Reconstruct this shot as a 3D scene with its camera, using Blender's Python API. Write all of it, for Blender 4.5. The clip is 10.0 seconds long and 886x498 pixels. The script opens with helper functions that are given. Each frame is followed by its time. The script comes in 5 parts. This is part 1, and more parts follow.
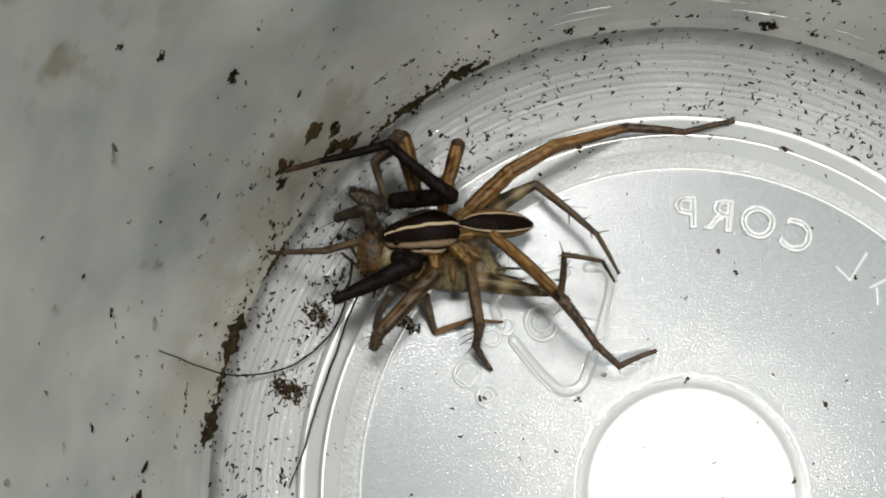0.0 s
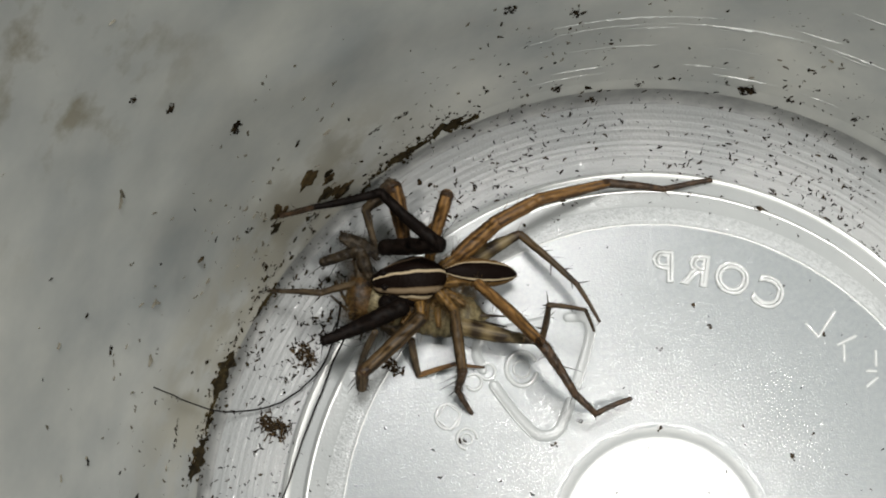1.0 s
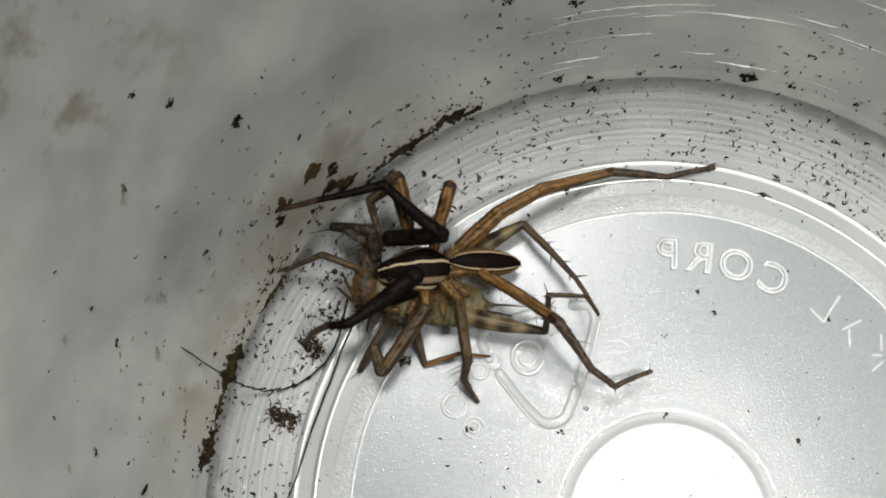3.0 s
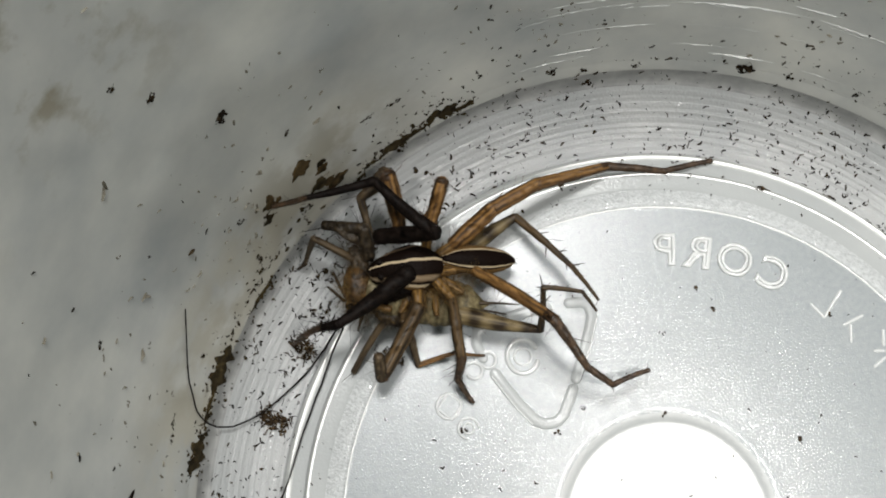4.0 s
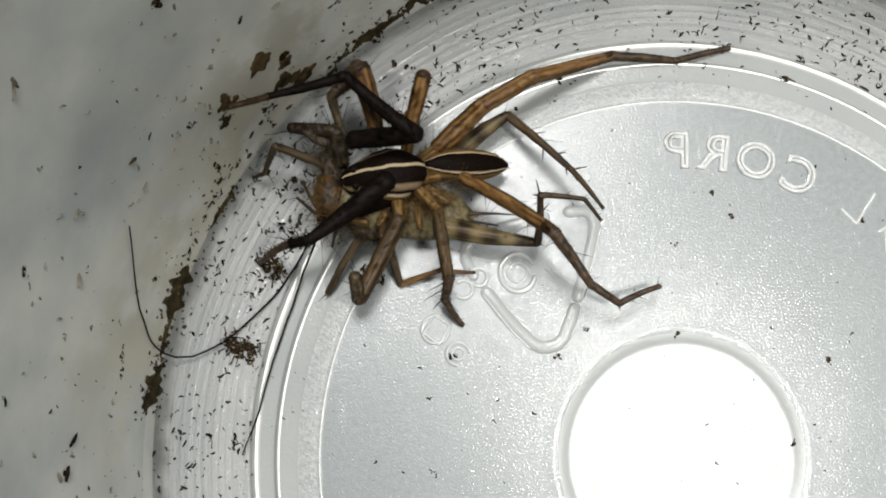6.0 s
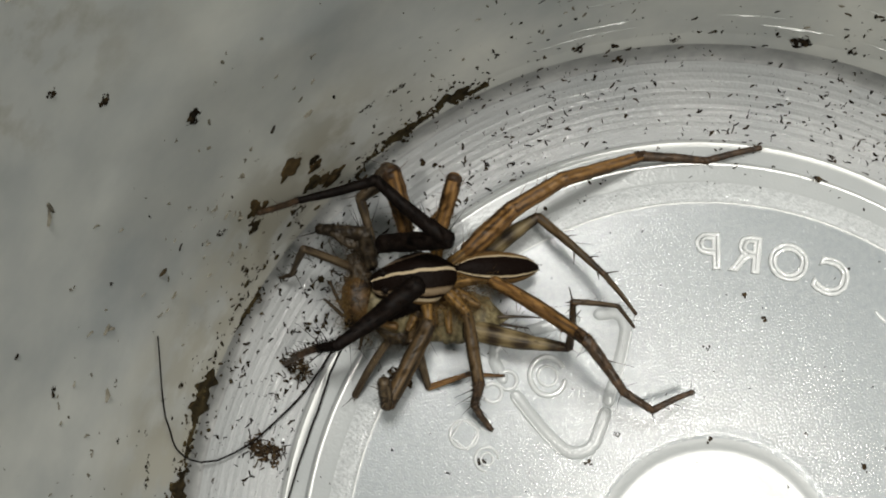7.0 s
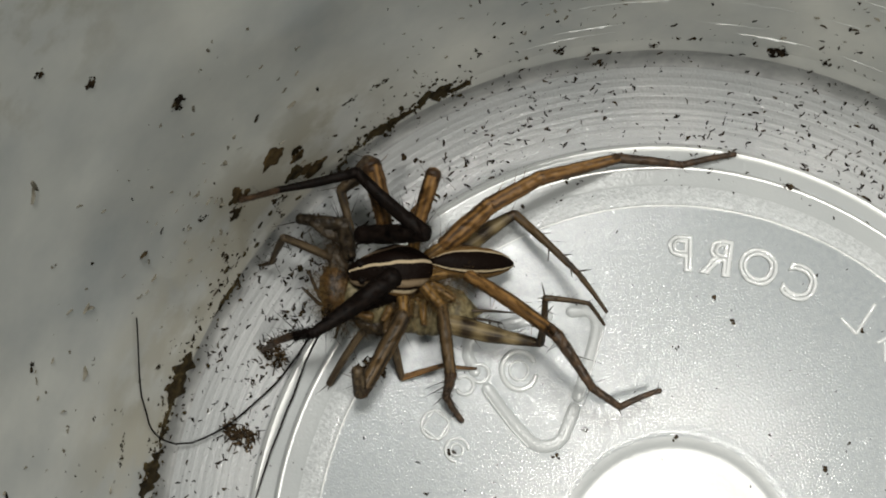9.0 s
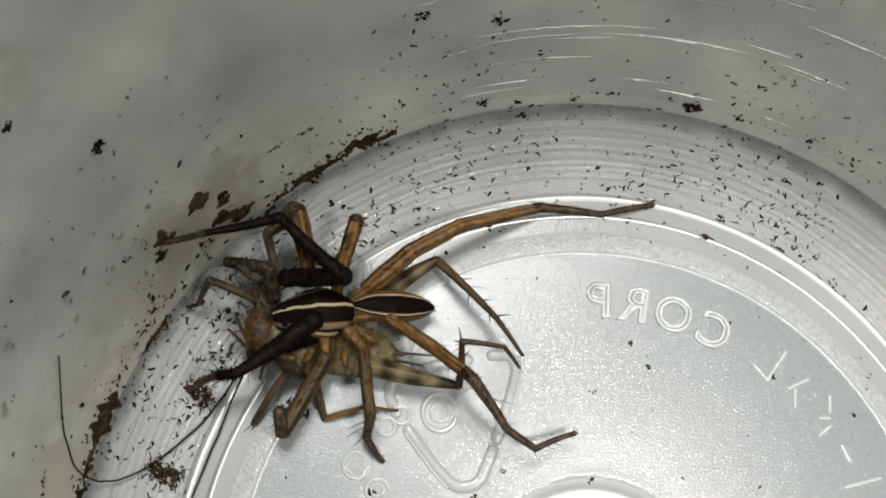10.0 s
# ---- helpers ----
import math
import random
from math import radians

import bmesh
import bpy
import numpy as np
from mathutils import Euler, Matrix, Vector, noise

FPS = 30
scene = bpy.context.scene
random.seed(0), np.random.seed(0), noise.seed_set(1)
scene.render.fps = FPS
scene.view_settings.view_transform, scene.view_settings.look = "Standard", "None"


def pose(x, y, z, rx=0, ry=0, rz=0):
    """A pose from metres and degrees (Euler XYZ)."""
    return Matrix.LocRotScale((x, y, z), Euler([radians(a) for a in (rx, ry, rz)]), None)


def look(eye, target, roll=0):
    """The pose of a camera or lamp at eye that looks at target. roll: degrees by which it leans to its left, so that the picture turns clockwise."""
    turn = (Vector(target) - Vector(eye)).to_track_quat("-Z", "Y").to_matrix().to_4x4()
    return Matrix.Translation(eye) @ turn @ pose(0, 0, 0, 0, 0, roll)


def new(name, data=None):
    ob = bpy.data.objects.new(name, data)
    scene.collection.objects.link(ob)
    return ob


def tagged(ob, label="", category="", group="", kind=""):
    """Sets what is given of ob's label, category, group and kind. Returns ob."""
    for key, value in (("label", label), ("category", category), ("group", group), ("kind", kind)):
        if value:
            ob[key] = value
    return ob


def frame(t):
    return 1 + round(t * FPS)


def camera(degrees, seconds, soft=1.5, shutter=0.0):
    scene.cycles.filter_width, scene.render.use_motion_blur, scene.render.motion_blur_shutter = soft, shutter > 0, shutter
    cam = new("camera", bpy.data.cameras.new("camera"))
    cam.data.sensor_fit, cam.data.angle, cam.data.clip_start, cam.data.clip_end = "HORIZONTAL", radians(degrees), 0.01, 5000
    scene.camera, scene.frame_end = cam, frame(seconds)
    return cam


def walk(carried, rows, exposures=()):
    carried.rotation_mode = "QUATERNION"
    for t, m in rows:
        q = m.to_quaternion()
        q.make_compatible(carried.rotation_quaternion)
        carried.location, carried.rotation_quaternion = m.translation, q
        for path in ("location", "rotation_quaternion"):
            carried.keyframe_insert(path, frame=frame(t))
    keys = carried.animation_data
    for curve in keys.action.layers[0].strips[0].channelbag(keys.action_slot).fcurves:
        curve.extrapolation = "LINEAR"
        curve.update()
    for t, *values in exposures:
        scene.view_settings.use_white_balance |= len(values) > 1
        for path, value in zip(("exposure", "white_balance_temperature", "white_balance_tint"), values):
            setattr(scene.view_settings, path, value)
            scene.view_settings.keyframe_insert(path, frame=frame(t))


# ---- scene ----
MM = 0.001

# ---------------------------------------------------------------- camera
cam = camera(39.96, 10.0, soft=1.95)
PATH = [
    (0.0, -22.01, 7.33, 111.50, 9.460, -0.281, -9.543),
    (0.2, -20.69, 6.26, 112.92, 10.297, -1.077, -9.342),
    (0.5, -18.74, 5.56, 114.78, 11.326, 0.453, -8.104),
    (0.7, -19.76, 6.09, 115.55, 9.798, -0.310, -7.575),
    (1.0, -23.06, 8.33, 115.64, 10.851, -1.789, -7.958),
    (1.2, -21.35, 8.02, 116.16, 10.884, -1.775, -7.815),
    (1.5, -21.79, 6.28, 115.53, 10.971, -1.247, -8.068),
    (1.7, -22.61, 7.53, 116.33, 10.702, -0.342, -8.410),
    (2.0, -21.08, 7.65, 116.29, 10.261, -0.549, -8.342),
    (2.2, -20.55, 7.39, 116.59, 10.319, -0.314, -8.431),
    (2.5, -21.56, 7.97, 116.69, 10.519, -0.811, -8.473),
    (3.8, -20.68, 6.06, 115.21, 10.735, 0.164, -8.962),
    (4.0, -20.73, 7.37, 114.23, 10.745, -0.474, -9.124),
    (4.2, -20.28, 7.44, 113.39, 12.413, 0.531, -8.733),
    (4.5, -18.03, 6.21, 109.58, 11.236, 1.191, -8.830),
    (4.7, -16.94, 6.19, 109.13, 11.521, 1.527, -9.263),
    (5.0, -10.43, 1.76, 107.25, 13.024, 2.615, -9.851),
    (5.2, -10.22, 0.95, 106.34, 10.429, 1.935, -10.191),
    (6.3, -21.50, 13.33, 100.57, 6.185, -0.882, -9.821),
    (6.5, -20.80, 14.44, 101.03, 7.279, -0.458, -9.721),
    (6.8, -20.90, 14.53, 100.45, 8.880, -0.646, -9.901),
    (7.0, -20.83, 14.79, 100.60, 8.345, -0.602, -9.728),
    (7.2, -19.66, 12.78, 101.71, 8.753, -0.312, -9.721),
    (7.5, -20.68, 13.30, 100.88, 8.407, -0.844, -9.542),
    (7.7, -20.49, 13.89, 101.07, 8.876, -0.809, -9.225),
    (8.0, -19.94, 13.71, 100.73, 8.018, -0.748, -9.120),
    (8.5, -20.26, 13.61, 100.68, 8.260, -1.050, -8.767),
    (9.0, -20.17, 13.77, 102.44, 8.380, -1.463, -7.931),
    (9.2, -19.69, 15.06, 102.70, 8.738, -1.889, -8.204),
    (9.5, -17.31, 15.70, 104.78, 10.619, -1.629, -7.892),
    (9.7, -16.99, 13.55, 104.85, 10.849, -2.039, -7.619),
    (10.0, -16.08, 12.29, 105.42, 10.725, -2.759, -7.454),
]
walk(cam, [(t, pose(x * MM, y * MM, z * MM, a, b, c)) for t, x, y, z, a, b, c in PATH],
     [(0.0, 0.07, 6400, 11), (1.0, 0.02, 6390, 11), (2.5, 0.03, 6380, 11), (4.5, 0.11, 6300, 12), (5.0, 0.13, 6260, 13), (6.5, -0.02, 6460, 10), (7.5, -0.05, 6500, 10), (9.0, -0.09, 6490, 10), (10.0, -0.05, 6470, 10)])

# ---------------------------------------------------------------- light
world = bpy.data.worlds.new("world")
scene.world = world
world.use_nodes = True
world.node_tree.nodes["Background"].inputs[0].default_value = (0.90, 0.92, 0.88, 1)
world.node_tree.nodes["Background"].inputs[1].default_value = 0.24
# a hand torch over the open cup, and the room's lamp further up
lamp_data = bpy.data.lights.new("torch_light", "SPOT")
lamp_data.energy, lamp_data.shadow_soft_size = 0.80, 0.010
lamp_data.spot_size, lamp_data.spot_blend = radians(46), 1.0
lamp_data.color = (1.0, 0.97, 0.89)
lamp = new("torch_light", lamp_data)
lamp.matrix_world = look((0.027, -0.010, 0.145), (0.005, 0.000, 0.0))
room_data = bpy.data.lights.new("room_light", "AREA")
room_data.shape, room_data.size, room_data.energy = "DISK", 0.085, 1.27
room_data.color = (1.0, 0.99, 0.93)
room = new("room_light", room_data)
room.matrix_world = look((-0.004, 0.114, 0.310), (-0.006, 0.012, 0.0))
scene.view_settings.exposure = 0.0


# ---------------------------------------------------------------- materials
def nodes_of(name):
    mat = bpy.data.materials.new(name)
    mat.use_nodes = True
    tree = mat.node_tree
    return mat, tree, tree.nodes["Principled BSDF"]


def add(tree, kind, **values):
    node = tree.nodes.new(kind)
    for key, value in values.items():
        node.inputs[key.replace("_", " ")].default_value = value
    return node


def ramp(tree, source, stops):
    node = tree.nodes.new("ShaderNodeValToRGB")
    while len(node.color_ramp.elements) < len(stops):
        node.color_ramp.elements.new(0.5)
    for e, (pos, col) in zip(node.color_ramp.elements, stops):
        e.position, e.color = pos, (*col, 1)
    tree.links.new(source, node.inputs[0])
    return node


def bump(tree, bsdf, height, distance, strength=1.0, before=None):
    node = add(tree, "ShaderNodeBump", Strength=strength, Distance=distance)
    tree.links.new(height, node.inputs["Height"])
    if before:
        tree.links.new(before.outputs[0], node.inputs["Normal"])
    tree.links.new(node.outputs[0], bsdf.inputs["Normal"])
    return node


def speckled(name, low, high, scale, rough=0.5, relief=0.00004, spec=0.2):
    mat, tree, bsdf = nodes_of(name)
    co = tree.nodes.new("ShaderNodeTexCoord")
    fine = add(tree, "ShaderNodeTexNoise", Scale=scale, Detail=4.0)
    tree.links.new(co.outputs["Object"], fine.inputs["Vector"])
    r = ramp(tree, fine.outputs["Fac"], [(0.35, low), (0.68, high)])
    tree.links.new(r.outputs[0], bsdf.inputs["Base Color"])
    bsdf.inputs["Roughness"].default_value = rough
    bsdf.inputs["Specular IOR Level"].default_value = spec
    bump(tree, bsdf, fine.outputs["Fac"], relief)
    return mat


def plastic(name, low, high, frost_scale, frost_depth, rough, ripple, stain=None, spec=0.5, cloudy=70.0, detail=0.6, coat=0.0):
    """Milky polypropylene: partly translucent, glossy, with moulding relief."""
    mat, tree, bsdf = nodes_of(name)
    co = tree.nodes.new("ShaderNodeTexCoord")
    cloud = add(tree, "ShaderNodeTexNoise", Scale=cloudy, Detail=5.0, Roughness=0.6)
    tree.links.new(co.outputs["Object"], cloud.inputs["Vector"])
    colour = ramp(tree, cloud.outputs["Fac"], [(0.3, low), (0.7, high)]).outputs[0]
    for place, reach, sharp, film in stain or ():
        gap = tree.nodes.new("ShaderNodeVectorMath")
        gap.operation = "DISTANCE"
        tree.links.new(co.outputs["Object"], gap.inputs[0])
        gap.inputs[1].default_value = [v * MM for v in place]
        near = add(tree, "ShaderNodeMapRange")
        near.inputs[1].default_value, near.inputs[2].default_value = reach * MM, reach * 0.2 * MM
        tree.links.new(gap.outputs["Value"], near.inputs[0])
        spots = add(tree, "ShaderNodeTexNoise", Scale=220.0, Detail=5.0, Roughness=0.6)
        tree.links.new(co.outputs["Object"], spots.inputs["Vector"])
        mask = ramp(tree, spots.outputs["Fac"], [(sharp, (0, 0, 0)), (sharp + 0.16, (1, 1, 1))])
        both = tree.nodes.new("ShaderNodeMath")
        both.operation = "MULTIPLY"
        tree.links.new(near.outputs[0], both.inputs[0])
        tree.links.new(mask.outputs[0], both.inputs[1])
        blend = tree.nodes.new("ShaderNodeMixRGB")
        tree.links.new(both.outputs[0], blend.inputs[0])
        tree.links.new(colour, blend.inputs[1])
        blend.inputs[2].default_value = (*film, 1)
        colour = blend.outputs[0]
    tree.links.new(colour, bsdf.inputs["Base Color"])
    bsdf.inputs["Roughness"].default_value = rough
    bsdf.inputs["IOR"].default_value = 1.5
    bsdf.inputs["Specular IOR Level"].default_value = spec
    bsdf.inputs["Coat Weight"].default_value, bsdf.inputs["Coat Roughness"].default_value = coat, 0.40
    fine = add(tree, "ShaderNodeTexNoise", Scale=frost_scale, Detail=detail)
    tree.links.new(co.outputs["Object"], fine.inputs["Vector"])
    first = bump(tree, bsdf, fine.outputs["Fac"], frost_depth)
    if ripple:
        squash = tree.nodes.new("ShaderNodeMapping")
        squash.inputs["Scale"].default_value = (1, 1, 0.55)
        tree.links.new(co.outputs["Object"], squash.inputs[0])
        wave = add(tree, "ShaderNodeTexNoise", Scale=85.0, Detail=2.0)
        tree.links.new(squash.outputs[0], wave.inputs["Vector"])
        bump(tree, bsdf, wave.outputs["Fac"], ripple, before=first)
    glow = add(tree, "ShaderNodeBsdfTranslucent")
    glow.inputs["Color"].default_value = (0.70, 0.73, 0.72, 1)
    mix = add(tree, "ShaderNodeMixShader", Fac=0.25)
    tree.links.new(bsdf.outputs[0], mix.inputs[1])
    tree.links.new(glow.outputs[0], mix.inputs[2])
    tree.links.new(mix.outputs[0], tree.nodes["Material Output"].inputs["Surface"])
    return mat


def leg_skin(name, dark, mid, light, period, along, lines=0.25, rough=0.55):
    """Chitin with streaks along the segment, blotches, and lines along or bands across it."""
    mat, tree, bsdf = nodes_of(name)
    co = tree.nodes.new("ShaderNodeTexCoord")
    wave = add(tree, "ShaderNodeTexWave", Distortion=2.6, Detail=3.0)
    wave.bands_direction = "Z" if along else "X"
    wave.inputs["Scale"].default_value = 2 * math.pi / (20 * period * MM)
    wave.inputs["Detail Scale"].default_value = 2.0
    tree.links.new(co.outputs["Object"], wave.inputs["Vector"])
    squash = tree.nodes.new("ShaderNodeMapping")
    squash.inputs["Scale"].default_value = (1, 1, 0.08)
    tree.links.new(co.outputs["Object"], squash.inputs[0])
    streak = add(tree, "ShaderNodeTexNoise", Scale=2600.0, Detail=3.0)
    tree.links.new(squash.outputs[0], streak.inputs["Vector"])
    blotch = add(tree, "ShaderNodeTexNoise", Scale=620.0, Detail=5.0, Roughness=0.65)
    tree.links.new(co.outputs["Object"], blotch.inputs["Vector"])
    total = None
    for node, share in ((wave, lines), (streak, 0.66 * (1 - lines)), (blotch, 0.34 * (1 - lines))):
        m = tree.nodes.new("ShaderNodeMath")
        m.operation = "MULTIPLY_ADD"
        tree.links.new(node.outputs["Fac"], m.inputs[0])
        m.inputs[1].default_value, m.inputs[2].default_value = share, 0.0
        if total:
            tree.links.new(total.outputs[0], m.inputs[2])
        total = m
    r = ramp(tree, total.outputs[0], [(0.37, dark), (0.48, mid), (0.64, light)])
    tree.links.new(r.outputs[0], bsdf.inputs["Base Color"])
    bsdf.inputs["Roughness"].default_value = rough
    bsdf.inputs["Specular IOR Level"].default_value = 0.22
    bump(tree, bsdf, streak.outputs["Fac"], 0.00010)
    return mat


def crumbly(name, k=1.0):
    """Dry earth whose grains differ in tone from black-brown to rust."""
    mat, tree, bsdf = nodes_of(name)
    geo = tree.nodes.new("ShaderNodeNewGeometry")
    r = ramp(tree, geo.outputs["Random Per Island"], [(0.0, (0.008 * k, 0.005 * k, 0.003 * k)), (0.5, (0.022 * k, 0.014 * k, 0.007 * k)),
                                                      (0.8, (0.045 * k, 0.029 * k, 0.014 * k)), (1.0, (0.085 * k, 0.06 * k, 0.03 * k))])
    tree.links.new(r.outputs[0], bsdf.inputs["Base Color"])
    bsdf.inputs["Roughness"].default_value = 0.9
    bsdf.inputs["Specular IOR Level"].default_value = 0.1
    return mat


FROSTED = plastic("frosted plastic", (0.192, 0.213, 0.231), (0.270, 0.287, 0.292), 6300.0, 0.000033, 0.14, 0, spec=0.44, cloudy=2400.0, detail=0.8, coat=0.74)
# light grains in the colour stand in for sparkle that this slope doesn't reflect
GRAINY = plastic("grainy plastic with painted sparkle", (0.34, 0.352, 0.36), (0.54, 0.555, 0.56), 4200.0, 0.00013, 0.10, 0, spec=0.9, cloudy=2600.0, detail=1.0)
# the wide cloud tones also paint in blurry reflections; the stains are dirt films
SMOOTH = plastic("smooth plastic", (0.34, 0.355, 0.355), (0.645, 0.635, 0.585), 700.0, 0.000012, 0.16, 0.0009,
                 (((-39.34, 35.29, 47.98), 16.0, 0.5, (0.22, 0.18, 0.10)), ((-31.60, 30.95, 6.86), 11.0, 0.36, (0.36, 0.335, 0.27)), ((-24.90, 36.90, 8.21), 11.0, 0.38, (0.36, 0.335, 0.27)),
                  ((-36.78, 24.59, 6.94), 10.0, 0.40, (0.46, 0.435, 0.36)), ((-41.12, 16.57, 7.35), 12.0, 0.40, (0.47, 0.445, 0.37))))
BAND = plastic("turned plastic", (0.30, 0.31, 0.315), (0.385, 0.388, 0.39), 3900.0, 0.00009, 0.11, 0, spec=0.32)
GLOSSY = plastic("polished plastic", (0.38, 0.39, 0.39), (0.44, 0.45, 0.45), 1600.0, 0.000014, 0.20, 0, spec=1.0)
# paler than the bottom: part of the edges' glint is painted into the base colour
EDGE_GLINT = plastic("moulded edge with painted glint", (0.46, 0.47, 0.47), (0.60, 0.61, 0.61), 1700.0, 0.00011, 0.14, 0, spec=1.0)
SATIN = plastic("satin plastic", (0.30, 0.313, 0.317), (0.36, 0.37, 0.37), 4300.0, 0.000028, 0.25, 0, spec=0.35)
# darker plastic: the shade of the corner seam is put into its colour
SEAM_SHADE = plastic("plastic with painted seam shade", (0.15, 0.152, 0.15), (0.32, 0.32, 0.315), 2600.0, 0.00005, 0.5, 0, spec=0.12, cloudy=420.0)
BROWN = leg_skin("brown leg", (0.026, 0.014, 0.0055), (0.078, 0.039, 0.012), (0.145, 0.077, 0.023), 0.5, False, 0.15)
DUSKY = leg_skin("dusky brown leg", (0.007, 0.0045, 0.002), (0.028, 0.017, 0.007), (0.064, 0.039, 0.016), 0.5, False, 0.1)
GREY = leg_skin("grey-brown leg", (0.009, 0.006, 0.0035), (0.030, 0.020, 0.011), (0.075, 0.053, 0.028), 0.5, False, 0.08)
BANDED = leg_skin("banded leg", (0.012, 0.007, 0.003), (0.052, 0.037, 0.016), (0.115, 0.086, 0.042), 2.4, True, 0.19)
BODY = leg_skin("mottled body", (0.030, 0.023, 0.010), (0.078, 0.062, 0.030), (0.138, 0.114, 0.060), 1.25, False, 0.10)
GOLD = leg_skin("golden hairy hip", (0.010, 0.006, 0.0025), (0.056, 0.030, 0.008), (0.148, 0.082, 0.022), 0.5, False, 0.08)
HAIR = speckled("golden hair", (0.028, 0.017, 0.006), (0.135, 0.085, 0.030), 900.0, 0.5)
KNEE = speckled("dark knee", (0.011, 0.006, 0.003), (0.040, 0.021, 0.009), 1500.0)
BLACK = speckled("black leg", (0.0016, 0.001, 0.0008), (0.0055, 0.0033, 0.0023), 2200.0, 0.6, 0.00002, spec=0.06)
DARKTIP = speckled("dark tarsus", (0.016, 0.010, 0.006), (0.06, 0.036, 0.02), 1200.0)
CRUMPLE = speckled("crumpled wing", (0.006, 0.004, 0.0025), (0.034, 0.024, 0.013), 1500.0, 0.5, 0.0003)
AMBER = speckled("amber head", (0.006, 0.003, 0.0012), (0.082, 0.042, 0.011), 1100.0, 0.5, 0.0002)
PIP = plastic("fine frosted plastic", (0.27, 0.285, 0.29), (0.33, 0.34, 0.34), 2300.0, 0.000020, 0.36, 0, spec=0.65, coat=0.8)
LIP = plastic("polished rim plastic", (0.40, 0.41, 0.40), (0.46, 0.47, 0.46), 900.0, 0.00002, 0.26, 0, spec=0.9)
OLIVE = speckled("olive smudge", (0.018, 0.012, 0.005), (0.09, 0.060, 0.026), 1100.0, 0.85, 0.00012, 0.1)
SMUDGE = speckled("dark brown smudge", (0.010, 0.007, 0.003), (0.045, 0.033, 0.014), 900.0, 0.85, 0.00012, 0.1)
DIRT = crumbly("dry dirt", 0.5)
FAINT = speckled("faint spot", (0.09, 0.08, 0.06), (0.20, 0.185, 0.15), 900.0, 0.8, spec=0.1)
EARTH = crumbly("brown earth", 0.95)
FIBRE = crumbly("brown fibres", 1.15)
TABLE = speckled("pale table", (0.42, 0.41, 0.39), (0.52, 0.51, 0.49), 25.0, 0.6)


# ---------------------------------------------------------------- mesh helpers
def mesh_from(name, verts, faces, mats, smooth=True, index=None):
    me = bpy.data.meshes.new(name)
    me.from_pydata([(x * MM, y * MM, z * MM) for x, y, z in verts], [], faces)
    for m in mats:
        me.materials.append(m)
    me.polygons.foreach_set("use_smooth", [smooth] * len(faces))
    if index:
        me.polygons.foreach_set("material_index", index)
    me.update()
    return me


def under(name, me, parent, m, label=""):
    """One mesh object under a thing or part; m is its pose in the world."""
    ob = new(name, me)
    ob.parent = parent
    ob.matrix_basis = WORLD[parent.name].inverted() @ m
    WORLD[ob.name] = m
    return tagged(ob, label)


WORLD = {}


def thing(name, where, label, category, group="", kind=""):
    ob = new(name)
    ob.empty_display_size = 0.002
    m = Matrix.Translation(Vector(where) * MM)
    ob.matrix_basis = m
    WORLD[ob.name] = m
    return tagged(ob, label, category, group, kind)


def lathe(name, prof, steps, mats, pick=None):
    verts, faces, index = [], [], []
    for r, z in prof:
        for i in range(steps):
            a = 2 * math.pi * i / steps
            verts.append((r * math.cos(a), r * math.sin(a), z))
    for j in range(len(prof) - 1):
        for i in range(steps):
            k = (i + 1) % steps
            faces.append((j * steps + i, j * steps + k, (j + 1) * steps + k, (j + 1) * steps + i))
            index.append(pick((prof[j][0] + prof[j + 1][0]) / 2) if pick else 0)
    return mesh_from(name, verts, faces, mats, True, index)


